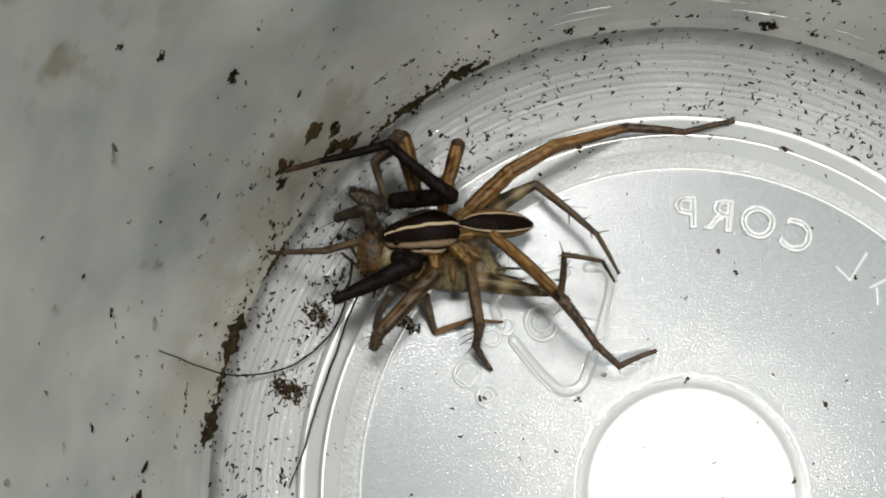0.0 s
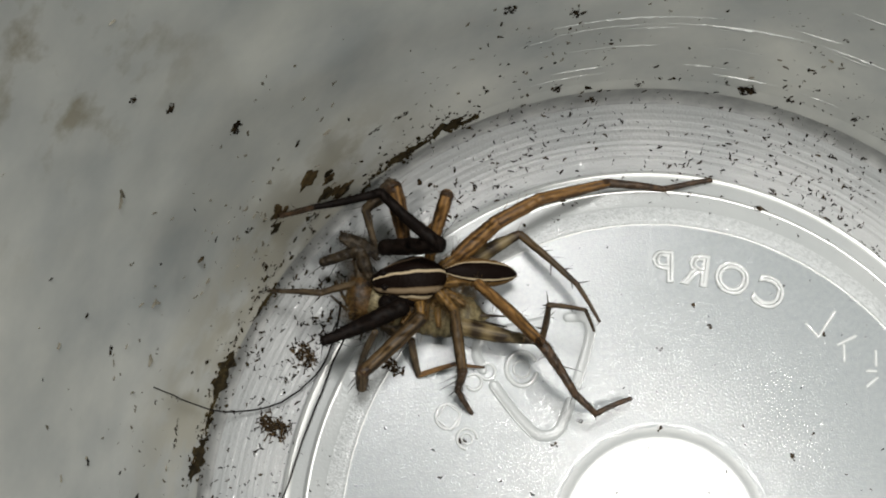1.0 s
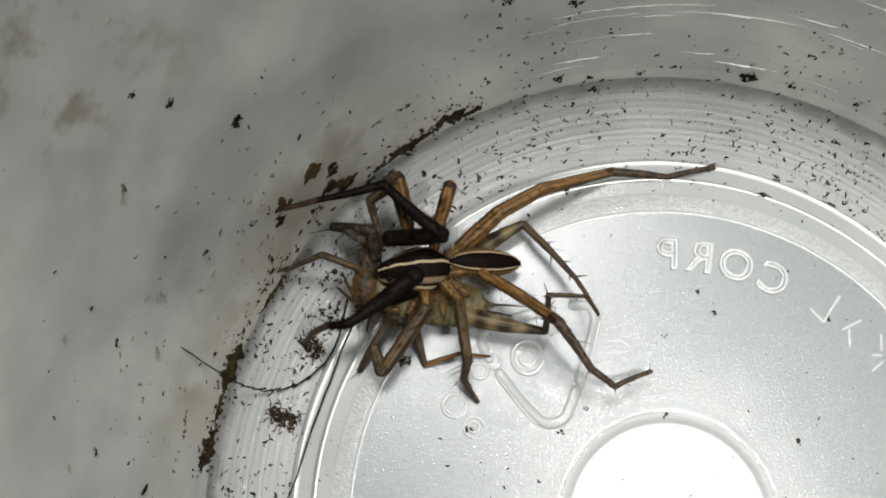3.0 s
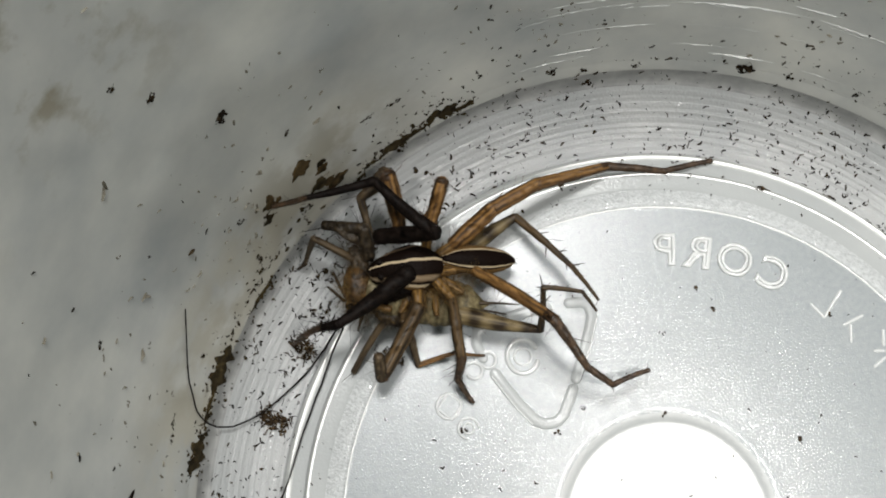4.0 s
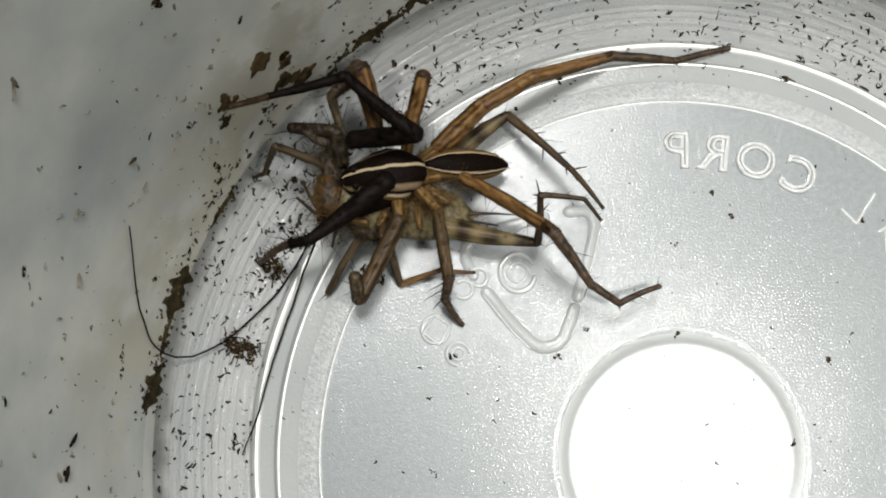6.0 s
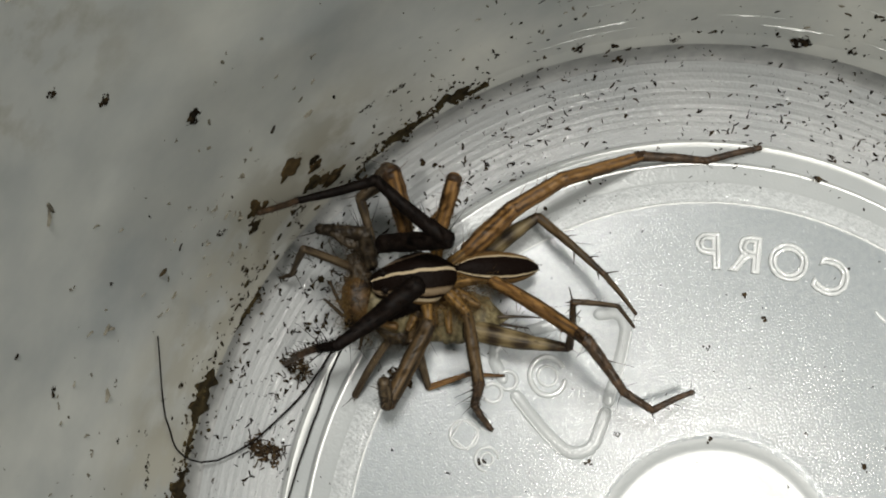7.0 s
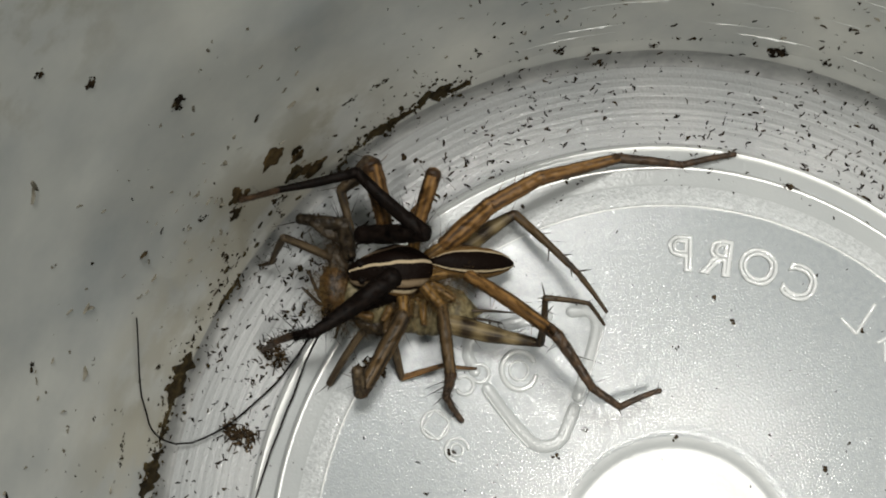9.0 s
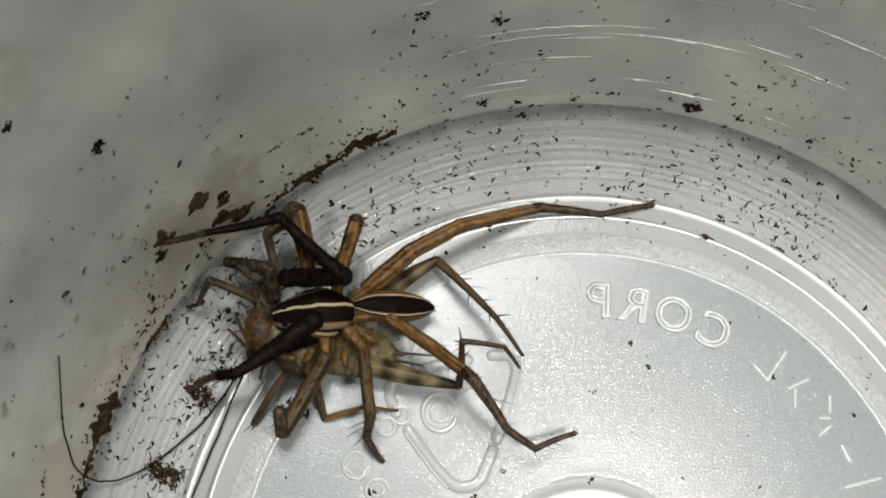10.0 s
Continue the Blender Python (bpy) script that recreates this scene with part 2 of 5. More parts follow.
def limb_mesh(name, length, r0, r1, mat, bulge=0.12, hairs=0, hair=0.5, seed=0, flat=1.0, knee=None, spines=6):
    """A leg segment along z with rounded ends, a slight bow, lumps, dark knees and fine bristles."""
    rnd = random.Random(seed)
    sides, verts, faces, index = 12, [], [], []
    bow, lean = 0.028 * length * rnd.uniform(-1, 1), rnd.uniform(0, 6.3)
    rings = [(-0.6 * r0, 0.35), (-0.5 * r0, 0.66), (-0.32 * r0, 0.88), (-0.14 * r0, 0.98)]
    rings += [(length * u, 1 + bulge * math.sin(math.pi * u) + 0.04 * max(0, 1 - min(u, 1 - u) * 14)) for u in (0, 0.04, 0.1, 0.17, 0.25, 0.33, 0.42, 0.5, 0.58, 0.67, 0.75, 0.83, 0.9, 0.96, 1.0)]
    rings += [(length + 0.16 * r1, 0.98), (length + 0.36 * r1, 0.86), (length + 0.52 * r1, 0.62), (length + 0.6 * r1, 0.32)]
    for z, k in rings:
        u = min(max(z / length, 0), 1)
        r = (r0 + (r1 - r0) * u) * k * (1 + 0.028 * rnd.uniform(-1, 1))
        dx, dy = bow * math.sin(math.pi * u) * math.cos(lean), bow * math.sin(math.pi * u) * math.sin(lean)
        for i in range(sides):
            a = 2 * math.pi * i / sides
            n = 1 + 0.04 * rnd.uniform(-1, 1)
            verts.append((dx + r * n * math.cos(a), dy + r * n * math.sin(a) * flat, z))
    for j in range(len(rings) - 1):
        u = (rings[j][0] + rings[j + 1][0]) / (2 * length)
        for i in range(sides):
            k = (i + 1) % sides
            faces.append((j * sides + i, j * sides + k, (j + 1) * sides + k, (j + 1) * sides + i))
            index.append(1 if knee and u + rnd.uniform(-0.06, 0.06) > 0.93 else 0)
    faces.append(tuple(range(sides))[::-1])
    faces.append(tuple(range(len(verts) - sides, len(verts))))
    for k in range(hairs):
        j, i = rnd.randrange(4, len(rings) - 4), rnd.randrange(sides)
        root = j * sides + i
        base, a = Vector(verts[root]), 2 * math.pi * i / sides
        out, side = Vector((math.cos(a), math.sin(a), 0)), Vector((-math.sin(a), math.cos(a), 0))
        lift = Vector((0, 0, length * rnd.uniform(-0.06, 0.06)))
        tip = base + lift + (out + Vector((0, 0, rnd.uniform(0.3, 1.1))) + side * rnd.uniform(-0.3, 0.3)) * hair * (rnd.uniform(0.4, 1.1) if k >= spines else rnd.uniform(3.4, 5.2))
        w, n = (0.026 + 0.02 * hair) * (1 if k >= spines else 1.7), len(verts)
        verts += [tuple(base + side * w - out * w), tuple(base - side * w - out * w), tuple(tip)]
        faces += [(root, n, n + 2), (n, n + 1, n + 2), (n + 1, root, n + 2)]
    index += [0] * (len(faces) - len(index))
    return mesh_from(name, verts, faces, [mat] + ([knee] if knee else []), True, index)


def seg_pose(a, b):
    """The pose whose z axis runs from a to b, in millimetres."""
    a, b = Vector(a), Vector(b)
    z = (b - a).normalized()
    x = Vector((0.13, 0.21, 1)).cross(z).normalized()
    y = z.cross(x)
    m = Matrix((x, y, z)).transposed().to_4x4()
    m.translation = a * MM
    return m


def limb(parent, names, joints, radii, mats, label="", hairs=150, hair=0.28, flat=1.0, joints_of=None):
    """A jointed leg: the first segment is the part, the others are its sub-parts."""
    obs, root, names = [], None, joints_of or names
    for i, (a, b) in enumerate(zip(joints, joints[1:])):
        length = (Vector(b) - Vector(a)).length
        me = limb_mesh(names[min(i, len(names) - 1)], length, radii[i], radii[i + 1], mats[min(i, len(mats) - 1)],
                       0.14 if i == 0 else 0.05, hairs, hair * (1 if i < 2 else 0.4), i + len(WORLD), flat,
                       KNEE if mats[min(i, len(mats) - 1)] in (BROWN, BANDED, DUSKY) and not (joints_of and i < 2) else None)
        ob = under(names[min(i, len(names) - 1)], me, root or parent, seg_pose(a, b), label if i == 0 else "")
        root = root or ob
        obs.append((ob, length))
    return obs


def limb_rows(obs, joints):
    """The poses of a limb's segments when its joints point along these joints."""
    at, out, first = Vector(joints[0]), [], None
    for (ob, length), a, b in zip(obs, joints, joints[1:]):
        end = at + (Vector(b) - Vector(a)).normalized() * length
        m = seg_pose(at, end)
        out.append(WORLD[ob.parent.name].inverted() @ m if first is None else first.inverted() @ m)
        first = first or m
        at = end
    return out


MOVING, RIDERS = [], []


def moves(obs, keys):
    MOVING.append((obs, keys))


# ---------------------------------------------------------------- table and cup
table = new("table_top", mesh_from("table_top", *(lambda s, t: (
    [(-s, -s, t), (s, -s, t), (s, s, t), (-s, s, t), (-s, -s, t - 25), (s, -s, t - 25), (s, s, t - 25), (-s, s, t - 25)],
    [(0, 1, 2, 3), (7, 6, 5, 4), (0, 4, 5, 1), (1, 5, 6, 2), (2, 6, 7, 3), (3, 7, 4, 0)]))(600, -3.75), [TABLE], False))
tagged(table, "pale matt table top under the plastic cup", "table", kind="structure")

PROFILE = [(0, -0.3), (9.2, -0.3), (10.6, 0), (29.9, 0), (31.7, -0.78), (33.5, -0.9), (33.8, -1.66), (35.65, -1.95), (35.9, -2.75), (37, -2.8), (39, -2.1), (41, -0.9), (42.3, 0.4), (43.0, 2.0), (43.5, 3.4), (58.5, 75)]


def surface(r):
    for (r0, z0), (r1, z1) in zip(PROFILE, PROFILE[1:]):
        if r0 <= r <= r1:
            return z0 + (z1 - z0) * (r - r0) / (r1 - r0)
    return PROFILE[-1][1]


SECTION = []


def cup():
    ob = thing("plastic_cup", (0, 0, -3.7), "translucent milky plastic cup with a frosted, dirty bottom", "cup")
    inner = [(0.01, -0.3), (4, -0.3), (8.0, -0.3), (9.1, -0.3), (9.35, -0.27), (9.5, -0.22), (9.7, -0.16), (9.95, -0.10), (10.2, -0.05), (10.45, -0.01), (10.6, 0.008), (10.75, 0.009), (10.95, 0.0), (11.6, 0)]
    inner += [(11.6 + 18 * i / 12, 0) for i in range(1, 13)]
    def lip(r, z, width, height):
        """A narrow ring standing proud of the bottom, its face sloping gently inwards."""
        return [(r + width * u, z + height * v) for u, v in ((-0.55, -0.05), (-0.5, 0.02), (-0.25, 0.26), (0.0, 0.5), (0.25, 0.74), (0.45, 0.94), (0.52, 0.96), (0.6, 0.8), (0.66, 0.4), (0.7, 0.0))]
    inner += lip(29.8, 0.0, 0.09, 0.03) + [(30.05, -0.07), (30.15, -0.12)]
    inner += [(30.2 + 0.125 * i, -0.13 - 0.65 * (i / 12) ** 1.2) for i in range(13)]
    inner += [(31.9, -0.81), (32.3, -0.83), (32.8, -0.85), (33.1, -0.86)] + lip(33.3, -0.87, 0.12, 0.03) + [(33.5, -0.93), (33.6, -1.28), (33.68, -1.55), (33.76, -1.63), (33.82, -1.65)]
    inner += [(34.2, -1.68), (34.7, -1.72), (34.95, -1.74)] + lip(35.25, -1.75, 0.24, 0.08) + [(35.56, -1.9), (35.68, -2.05), (35.75, -2.4), (35.82, -2.65)]
    r = 35.9
    while r < 42.1:
        inner.append((r, surface(r) + 0.007 * math.sin(r * 24.0) + 0.026 * math.sin(r * 10.6 + 0.5 * math.sin(r * 2.3)) + 0.008 * math.sin(r * 15.3 + 1) + 0.008 * math.sin(r * 33.1) + 0.005 * math.sin(r * 46.0)))
        r += 0.05
    inner += [(42.2, 0.0), (42.45, 0.12), (42.7, 0.45), (42.92, 1.0), (43.1, 1.7), (43.28, 2.6), (43.5, 3.3)]
    split = len(inner)
    # the side wall
    for i in range(1, 60):
        z = 3.5 + 58.5 * i / 60
        inner.append((43.5 + 15 * (z - 3.4) / 71.6, z))
    inner.append((55.78, 62))
    rim = [(56.2, 62.4), (57.5, 62.3), (57.9, 61.4), (57.5, 60.6), (56.5, 60.6)]
    outer = [(44.2, 3.0), (43.6, 1.6), (43.0, -0.4), (41.6, -2.2), (39.5, -3.2), (36.5, -3.7), (34.5, -3.7), (33.6, -3.0),
             (31.2, -3.1), (30.0, -0.9), (0.01, -0.9)]
    SECTION.extend(inner)

    def finish(q):
        """Which surface the mould gave the bottom at that radius; 4 is shade painted into the seam."""
        for edge, kind in ((10.3, 5), (29.73, 0), (29.95, 2), (31.75, 7), (33.22, 3), (33.45, 2), (34.95, 3), (35.72, 2), (42.05, 1), (43.12, 4)):
            if q < edge:
                return kind
        return 6
    bottom = lathe("bottom", inner[:split], 256, [FROSTED, BAND, LIP, SATIN, SEAM_SHADE, PIP, SMOOTH, GRAINY], finish)
    under("bottom", bottom, ob, Matrix.Identity(4), "frosted cup bottom with concentric moulded rings")
    wall = lathe("side_wall", inner[split - 1:] + rim + outer[:1], 192, [SMOOTH])
    under("side_wall", wall, ob, Matrix.Identity(4), "smooth flared milky side wall with a rolled rim")
    foot = lathe("foot", outer, 96, [SMOOTH])
    under("foot", foot, ob, Matrix.Identity(4))
    return ob


CUP = cup()


def polar(r, degrees, z=0.0):
    return (r * math.cos(radians(degrees)), r * math.sin(radians(degrees)), z)


def letter(char, degrees, r=25.5, size=4.2):
    """A letter moulded into the underside, so it reads in mirror image from within."""
    curve = bpy.data.curves.new("letter", "FONT")
    curve.body, curve.size, curve.fill_mode, curve.align_x, curve.align_y = char, size, "NONE", "CENTER", "CENTER"
    curve.offset = -0.02
    curve.bevel_depth, curve.bevel_resolution, curve.resolution_u = 0.18, 2, 8
    ob = bpy.data.objects.new("letter", curve)
    me = bpy.data.meshes.new_from_object(ob)
    bpy.data.objects.remove(ob)
    for v in me.vertices:
        # uneven outline that breaks up the glints: the raised edge swells and fades along the stroke
        v.co.z *= 1.0 + 1.5 * noise.noise(Vector((v.co.x * 1.7 + degrees, v.co.y * 1.7, 3)))
        v.co += 0.07 * noise.noise_vector(Vector((v.co.x * 3.1, v.co.y * 3.1 + degrees, 5)))
    me.transform(Matrix.Diagonal((-MM, MM, MM, 1)))
    me.flip_normals()
    me.materials.append(EDGE_GLINT)
    x, y, _ = polar(r, degrees)
    under("letter", me, CUP, pose(x * MM, y * MM, 0.00006, 0, 0, degrees - 90), "mirror-image moulded letter")


def ridge(points, width, height, closed=False, name="moulded_ridge", mat=None):
    """A rounded bar raised from the cup's bottom along a few points."""
    pts, grow = [Vector((x, y, 0)) for x, y in points], [1.0] * len(points)
    if not closed:
        head, tail = (pts[0] - pts[1]).normalized() * width / 2, (pts[-1] - pts[-2]).normalized() * width / 2
        pts = [pts[0] + head * u for u in (1, 0.85, 0.5)] + pts + [pts[-1] + tail * u for u in (0.5, 0.85, 1)]
        grow = [0.05, 0.53, 0.87] + grow + [0.87, 0.53, 0.05]
    n, sides, verts, faces = len(pts), 7, [], []
    for i, p in enumerate(pts):
        a, b = (pts[i - 1], pts[(i + 1) % n]) if closed else (pts[max(i - 1, 0)], pts[min(i + 1, n - 1)])
        d = (b - a).normalized()
        out = Vector((-d.y, d.x, 0))
        for k in range(sides):
            q = math.pi * k / (sides - 1)
            u, h = math.cos(q), math.sin(q)
            verts.append(tuple(p + out * u * grow[i] * width / 2 + Vector((0, 0, -0.05 + (height * grow[i] + 0.05) * h))))
    for i in range(n if closed else n - 1):
        for k in range(sides - 1):
            j = (i + 1) % n
            faces.append((i * sides + k, i * sides + k + 1, j * sides + k + 1, j * sides + k))
    if not closed:
        faces += [tuple(range(sides))[::-1], tuple(range((n - 1) * sides, n * sides))]
    under(name, mesh_from(name, verts, faces, [mat or GLOSSY]), CUP, Matrix.Identity(4))


def ring(x, y, r, width=0.35, height=0.14, squash=1.0, first=0, last=360):
    steps = 28
    full = last - first >= 360
    pts = [(x + r * math.cos(radians(first + (last - first) * i / steps)), y + r * squash * math.sin(radians(first + (last - first) * i / steps)))
           for i in range(steps if full else steps + 1)]
    ridge(pts, width, height, full)


for char, degrees in (("C", 56.1), ("O", 64.7), ("R", 72.4), ("P", 79.6)):
    letter(char, degrees)
# moulded marks that cannot be read: bars
for (ax, ay), (bx, by) in (((17.31, 17.86), (18.23, 16.5)), ((18.3, 16.5), (20.3, 18.63)), ((20.03, 15.48), (21.82, 16.04)), ((20.56, 15.31), (20.29, 13.86)),
                           ((22.3, 12.6), (23.1, 12.45)), ((23.5, 14.34), (23.25, 13.0)), ((22.01, 11.18), (23.1, 11.8)), ((23.76, 9.92), (24.22, 8.64)),
                           ((23.39, 6.47), (26.54, 6.83)), ((24.3, 3.6), (26.6, 2.2)), ((26.2, -0.6), (24.0, -2.4))):
    ridge([(ax + (bx - ax) * u, ay + (by - ay) * u) for u in (0, 0.08, 0.5, 0.92, 1)], 0.34, 0.12, name="moulded_bar", mat=EDGE_GLINT)
# the triangle of the recycling mark, with a rounded lower corner
ridge([(-13.42, 16.08), (-12.6, 14.5), (-11.62, 12.85), (-10.47, 11.28), (-9.8, 10.85), (-9.16, 10.74), (-8.4, 10.85), (-7.78, 11.31), (-7.0, 12.6), (-6.5, 13.5)], 1.15, 0.15, mat=SATIN)
ridge([(-6.0, 14.5), (-5.2, 16.1), (-4.5, 17.57), (-3.9, 18.9), (-3.48, 20.02), (-3.6, 21.0), (-4.2, 21.5), (-5.4, 21.6)], 1.1, 0.15, mat=SATIN)
ridge([(-7.6, 21.5), (-10.5, 21.3), (-13.5, 20.9), (-14.5, 20.2), (-14.7, 19.2), (-14.3, 17.8)], 1.1, 0.15, mat=SATIN)
for line in ([(-13.75, 15.9), (-11.95, 12.6), (-10.8, 10.95)], [(-5.65, 14.4), (-4.1, 17.4), (-3.1, 19.7)]):
    ridge(line, 0.22, 0.13, mat=EDGE_GLINT)
ring(-10.6, 17.3, 1.45, 0.5, 0.16, 1.1, 25, 335)
ring(-10.6, 17.3, 0.8, 0.25, 0.1)
ring(-13.9, 17.5, 0.75, 0.35, 0.14, 1.0, -150, 120)
ring(-15.3, 16.7, 0.75, 0.35, 0.14, 1.0, -150, 120)
ring(-18.2, 13.8, 1.15, 0.28, 0.12)
ridge([(-19.3, 13.7), (-18.1, 12.5), (-16.9, 13.9), (-18.1, 15.0)], 0.28, 0.14, True)
ring(-16.7, 11.5, 0.95, 0.28, 0.12, 1.0, 0, 250)
ring(-16.7, 11.5, 0.5, 0.22, 0.1)


def wall_ridge(z, height, first, last):
    """A faint mould line round the side wall, its height coming and going along the way."""
    verts, faces, steps = [], [], int((last - first) * 4)
    for i in range(steps + 1):
        u, q = i / steps, radians(first + (last - first) * i / steps)
        h = height * (0.1 + 0.9 * math.sin(math.pi * u) ** 0.5)
        h *= max(0.03, 0.15 + 1.9 * noise.noise(Vector((q * 9, z * 3.1, 2)))) * max(0.25, 0.8 + 1.3 * noise.noise(Vector((q * 70, z * 5.3, 7))))
        zq = z + 0.25 * noise.noise(Vector((q * 3, z, 4)))
        for d, out in ((0.02, -0.03), (0.0, 0.0), (-0.06 * h, 0.45 * h), (-0.2 * h, 0.85 * h), (-0.4 * h, 1.05 * h), (-0.7 * h, 1.05 * h), (-1.8 * h, -0.03)):
            r = 43.5 + 15 * (zq + d - 3.4) / 71.6 - out
            verts.append((r * math.cos(q), r * math.sin(q), zq + d))
    for i in range(steps):
        for j in range(6):
            faces.append((i * 7 + j, i * 7 + j + 1, i * 7 + j + 8, i * 7 + j + 7))
    under("moulded_ridge", mesh_from("moulded_ridge", verts, faces, [LIP]), CUP, Matrix.Identity(4))


for z, height, first, last in ((5.0, 0.12, 56, 104), (6.2, 0.09, 60, 100), (9.4, 0.08, 58, 104), (12.3, 0.16, 50, 100), (12.8, 0.13, 54, 98), (14.0, 0.16, 56, 102),
                               (18.3, 0.18, 48, 80), (20.3, 0.14, 62, 108)):
    wall_ridge(z, height, first, last)


# ---------------------------------------------------------------- spider
def blob(name, prof, sx, sy, mats, steps=28, lumps=0.0, fuzz=0, hair=0.5, seed=1, follow=1.0):
    """A body part along x: prof gives place and half-width, sx and sy squash it; lumps and hairs on top. follow: how far
    markings keep to the outline rather than to the axis."""
    rnd = random.Random(seed)
    verts, faces, index = [], [], []
    for x, r, zc in prof:
        for i in range(steps):
            a = 2 * math.pi * i / steps
            k = 1 + lumps * noise.noise(Vector((x * 1.4, math.cos(a) * 1.5, math.sin(a) * 1.5 + seed)))
            verts.append((x, r * k * sx * math.cos(a), zc + r * k * sy * math.sin(a)))
    for j in range(len(prof) - 1):
        for i in range(steps):
            k = (i + 1) % steps
            faces.append((j * steps + i, j * steps + k, (j + 1) * steps + k, (j + 1) * steps + i))
    faces.append(tuple(range(steps)))
    faces.append(tuple(range(len(verts) - steps, len(verts)))[::-1])
    index = [0] * len(faces)
    for _ in range(fuzz):
        j, i = rnd.randrange(len(prof)), rnd.randrange(steps)
        p, a = Vector(verts[j * steps + i]), 2 * math.pi * i / steps
        p.x += rnd.uniform(-0.25, 0.25)
        out = Vector((0, math.cos(a), math.sin(a)))
        side = Vector((rnd.uniform(-1, 1), -math.sin(a), math.cos(a))).normalized()
        tip = p + (out * rnd.uniform(0.3, 1) + Vector((rnd.uniform(-0.3, 1.0), 0, 0)) + side * rnd.uniform(-0.6, 0.6)) * hair * rnd.uniform(0.4, 1.2)
        n = len(verts)
        verts += [tuple(p + side * 0.035 - out * 0.05), tuple(p - side * 0.035 - out * 0.05), tuple(tip)]
        faces.append((n, n + 1, n + 2))
        index.append(len(mats) - 1)
    me = mesh_from(name, verts, faces, mats, True, index)
    # along the body and across it, from flank to flank
    widest = max(r for _, r, _ in prof)
    uv, count = me.uv_layers.new(name="across").data, steps * len(prof)
    for loop in me.loops:
        k = min(loop.vertex_index, count - 1)
        uv[loop.index].uv = (k // steps / (len(prof) - 1), 0.5 + 0.5 * math.cos(2 * math.pi * (k % steps) / steps) * (follow + (1 - follow) * prof[k // steps][1] / widest))
    return me


def striped(name, stops, flare):
    """Stripes along the body that follow its outline and flare towards the rear."""
    mat, tree, bsdf = nodes_of(name)

    def calc(kind, a, b, c=0.0):
        node = tree.nodes.new("ShaderNodeMath")
        node.operation = kind
        for k, v in enumerate((a, b, c)):
            if isinstance(v, float):
                node.inputs[k].default_value = v
            else:
                tree.links.new(v, node.inputs[k])
        return node.outputs[0]
    co = tree.nodes.new("ShaderNodeTexCoord")
    sep = tree.nodes.new("ShaderNodeSeparateXYZ")
    tree.links.new(co.outputs["UV"], sep.inputs[0])
    wob = add(tree, "ShaderNodeTexNoise", Scale=700.0, Detail=5.0)
    tree.links.new(co.outputs["Object"], wob.inputs["Vector"])
    across = calc("MULTIPLY_ADD", wob.outputs["Fac"], 0.08, calc("ADD", sep.outputs["Y"], -0.56))
    shrink = calc("MULTIPLY_ADD", sep.outputs["X"], -flare, 1.0 + flare * 0.5)
    norm = tree.nodes.new("ShaderNodeMath")
    norm.operation = "MULTIPLY_ADD"
    tree.links.new(across, norm.inputs[0])
    tree.links.new(shrink, norm.inputs[1])
    norm.inputs[2].default_value = 0.52
    r = ramp(tree, norm.outputs[0], stops)
    tree.links.new(r.outputs[0], bsdf.inputs["Base Color"])
    bsdf.inputs["Roughness"].default_value = 0.6
    bsdf.inputs["Specular IOR Level"].default_value = 0.04
    fine = add(tree, "ShaderNodeTexNoise", Scale=2500.0, Detail=3.0)
    tree.links.new(co.outputs["Object"], fine.inputs["Vector"])
    bump(tree, bsdf, fine.outputs["Fac"], 0.00008)
    return mat


DIM = (0.10, 0.07, 0.045)
DULL, DUN = (0.125, 0.092, 0.058), (0.060, 0.040, 0.022)
K, PALE, MID = (0.0032, 0.0016, 0.0010), (0.25, 0.20, 0.13), (0.08, 0.045, 0.016)
SHELL = striped("striped carapace", [(0.0, MID), (0.040, MID), (0.055, PALE), (0.085, PALE), (0.10, K), (0.130, K), (0.145, DUN), (0.19, DULL), (0.235, DULL), (0.262, DUN), (0.275, K), (0.572, K),
                                     (0.588, PALE), (0.635, PALE), (0.650, K), (0.90, K), (0.915, DIM), (0.945, DIM), (0.96, K)], 0.6)
BELLY = striped("striped abdomen", [(0.0, MID), (0.10, MID), (0.14, K), (0.165, K), (0.18, PALE), (0.215, PALE), (0.24, K), (0.80, K), (0.82, PALE), (0.85, PALE),
                                    (0.88, MID), (1.0, MID)], 0.0)


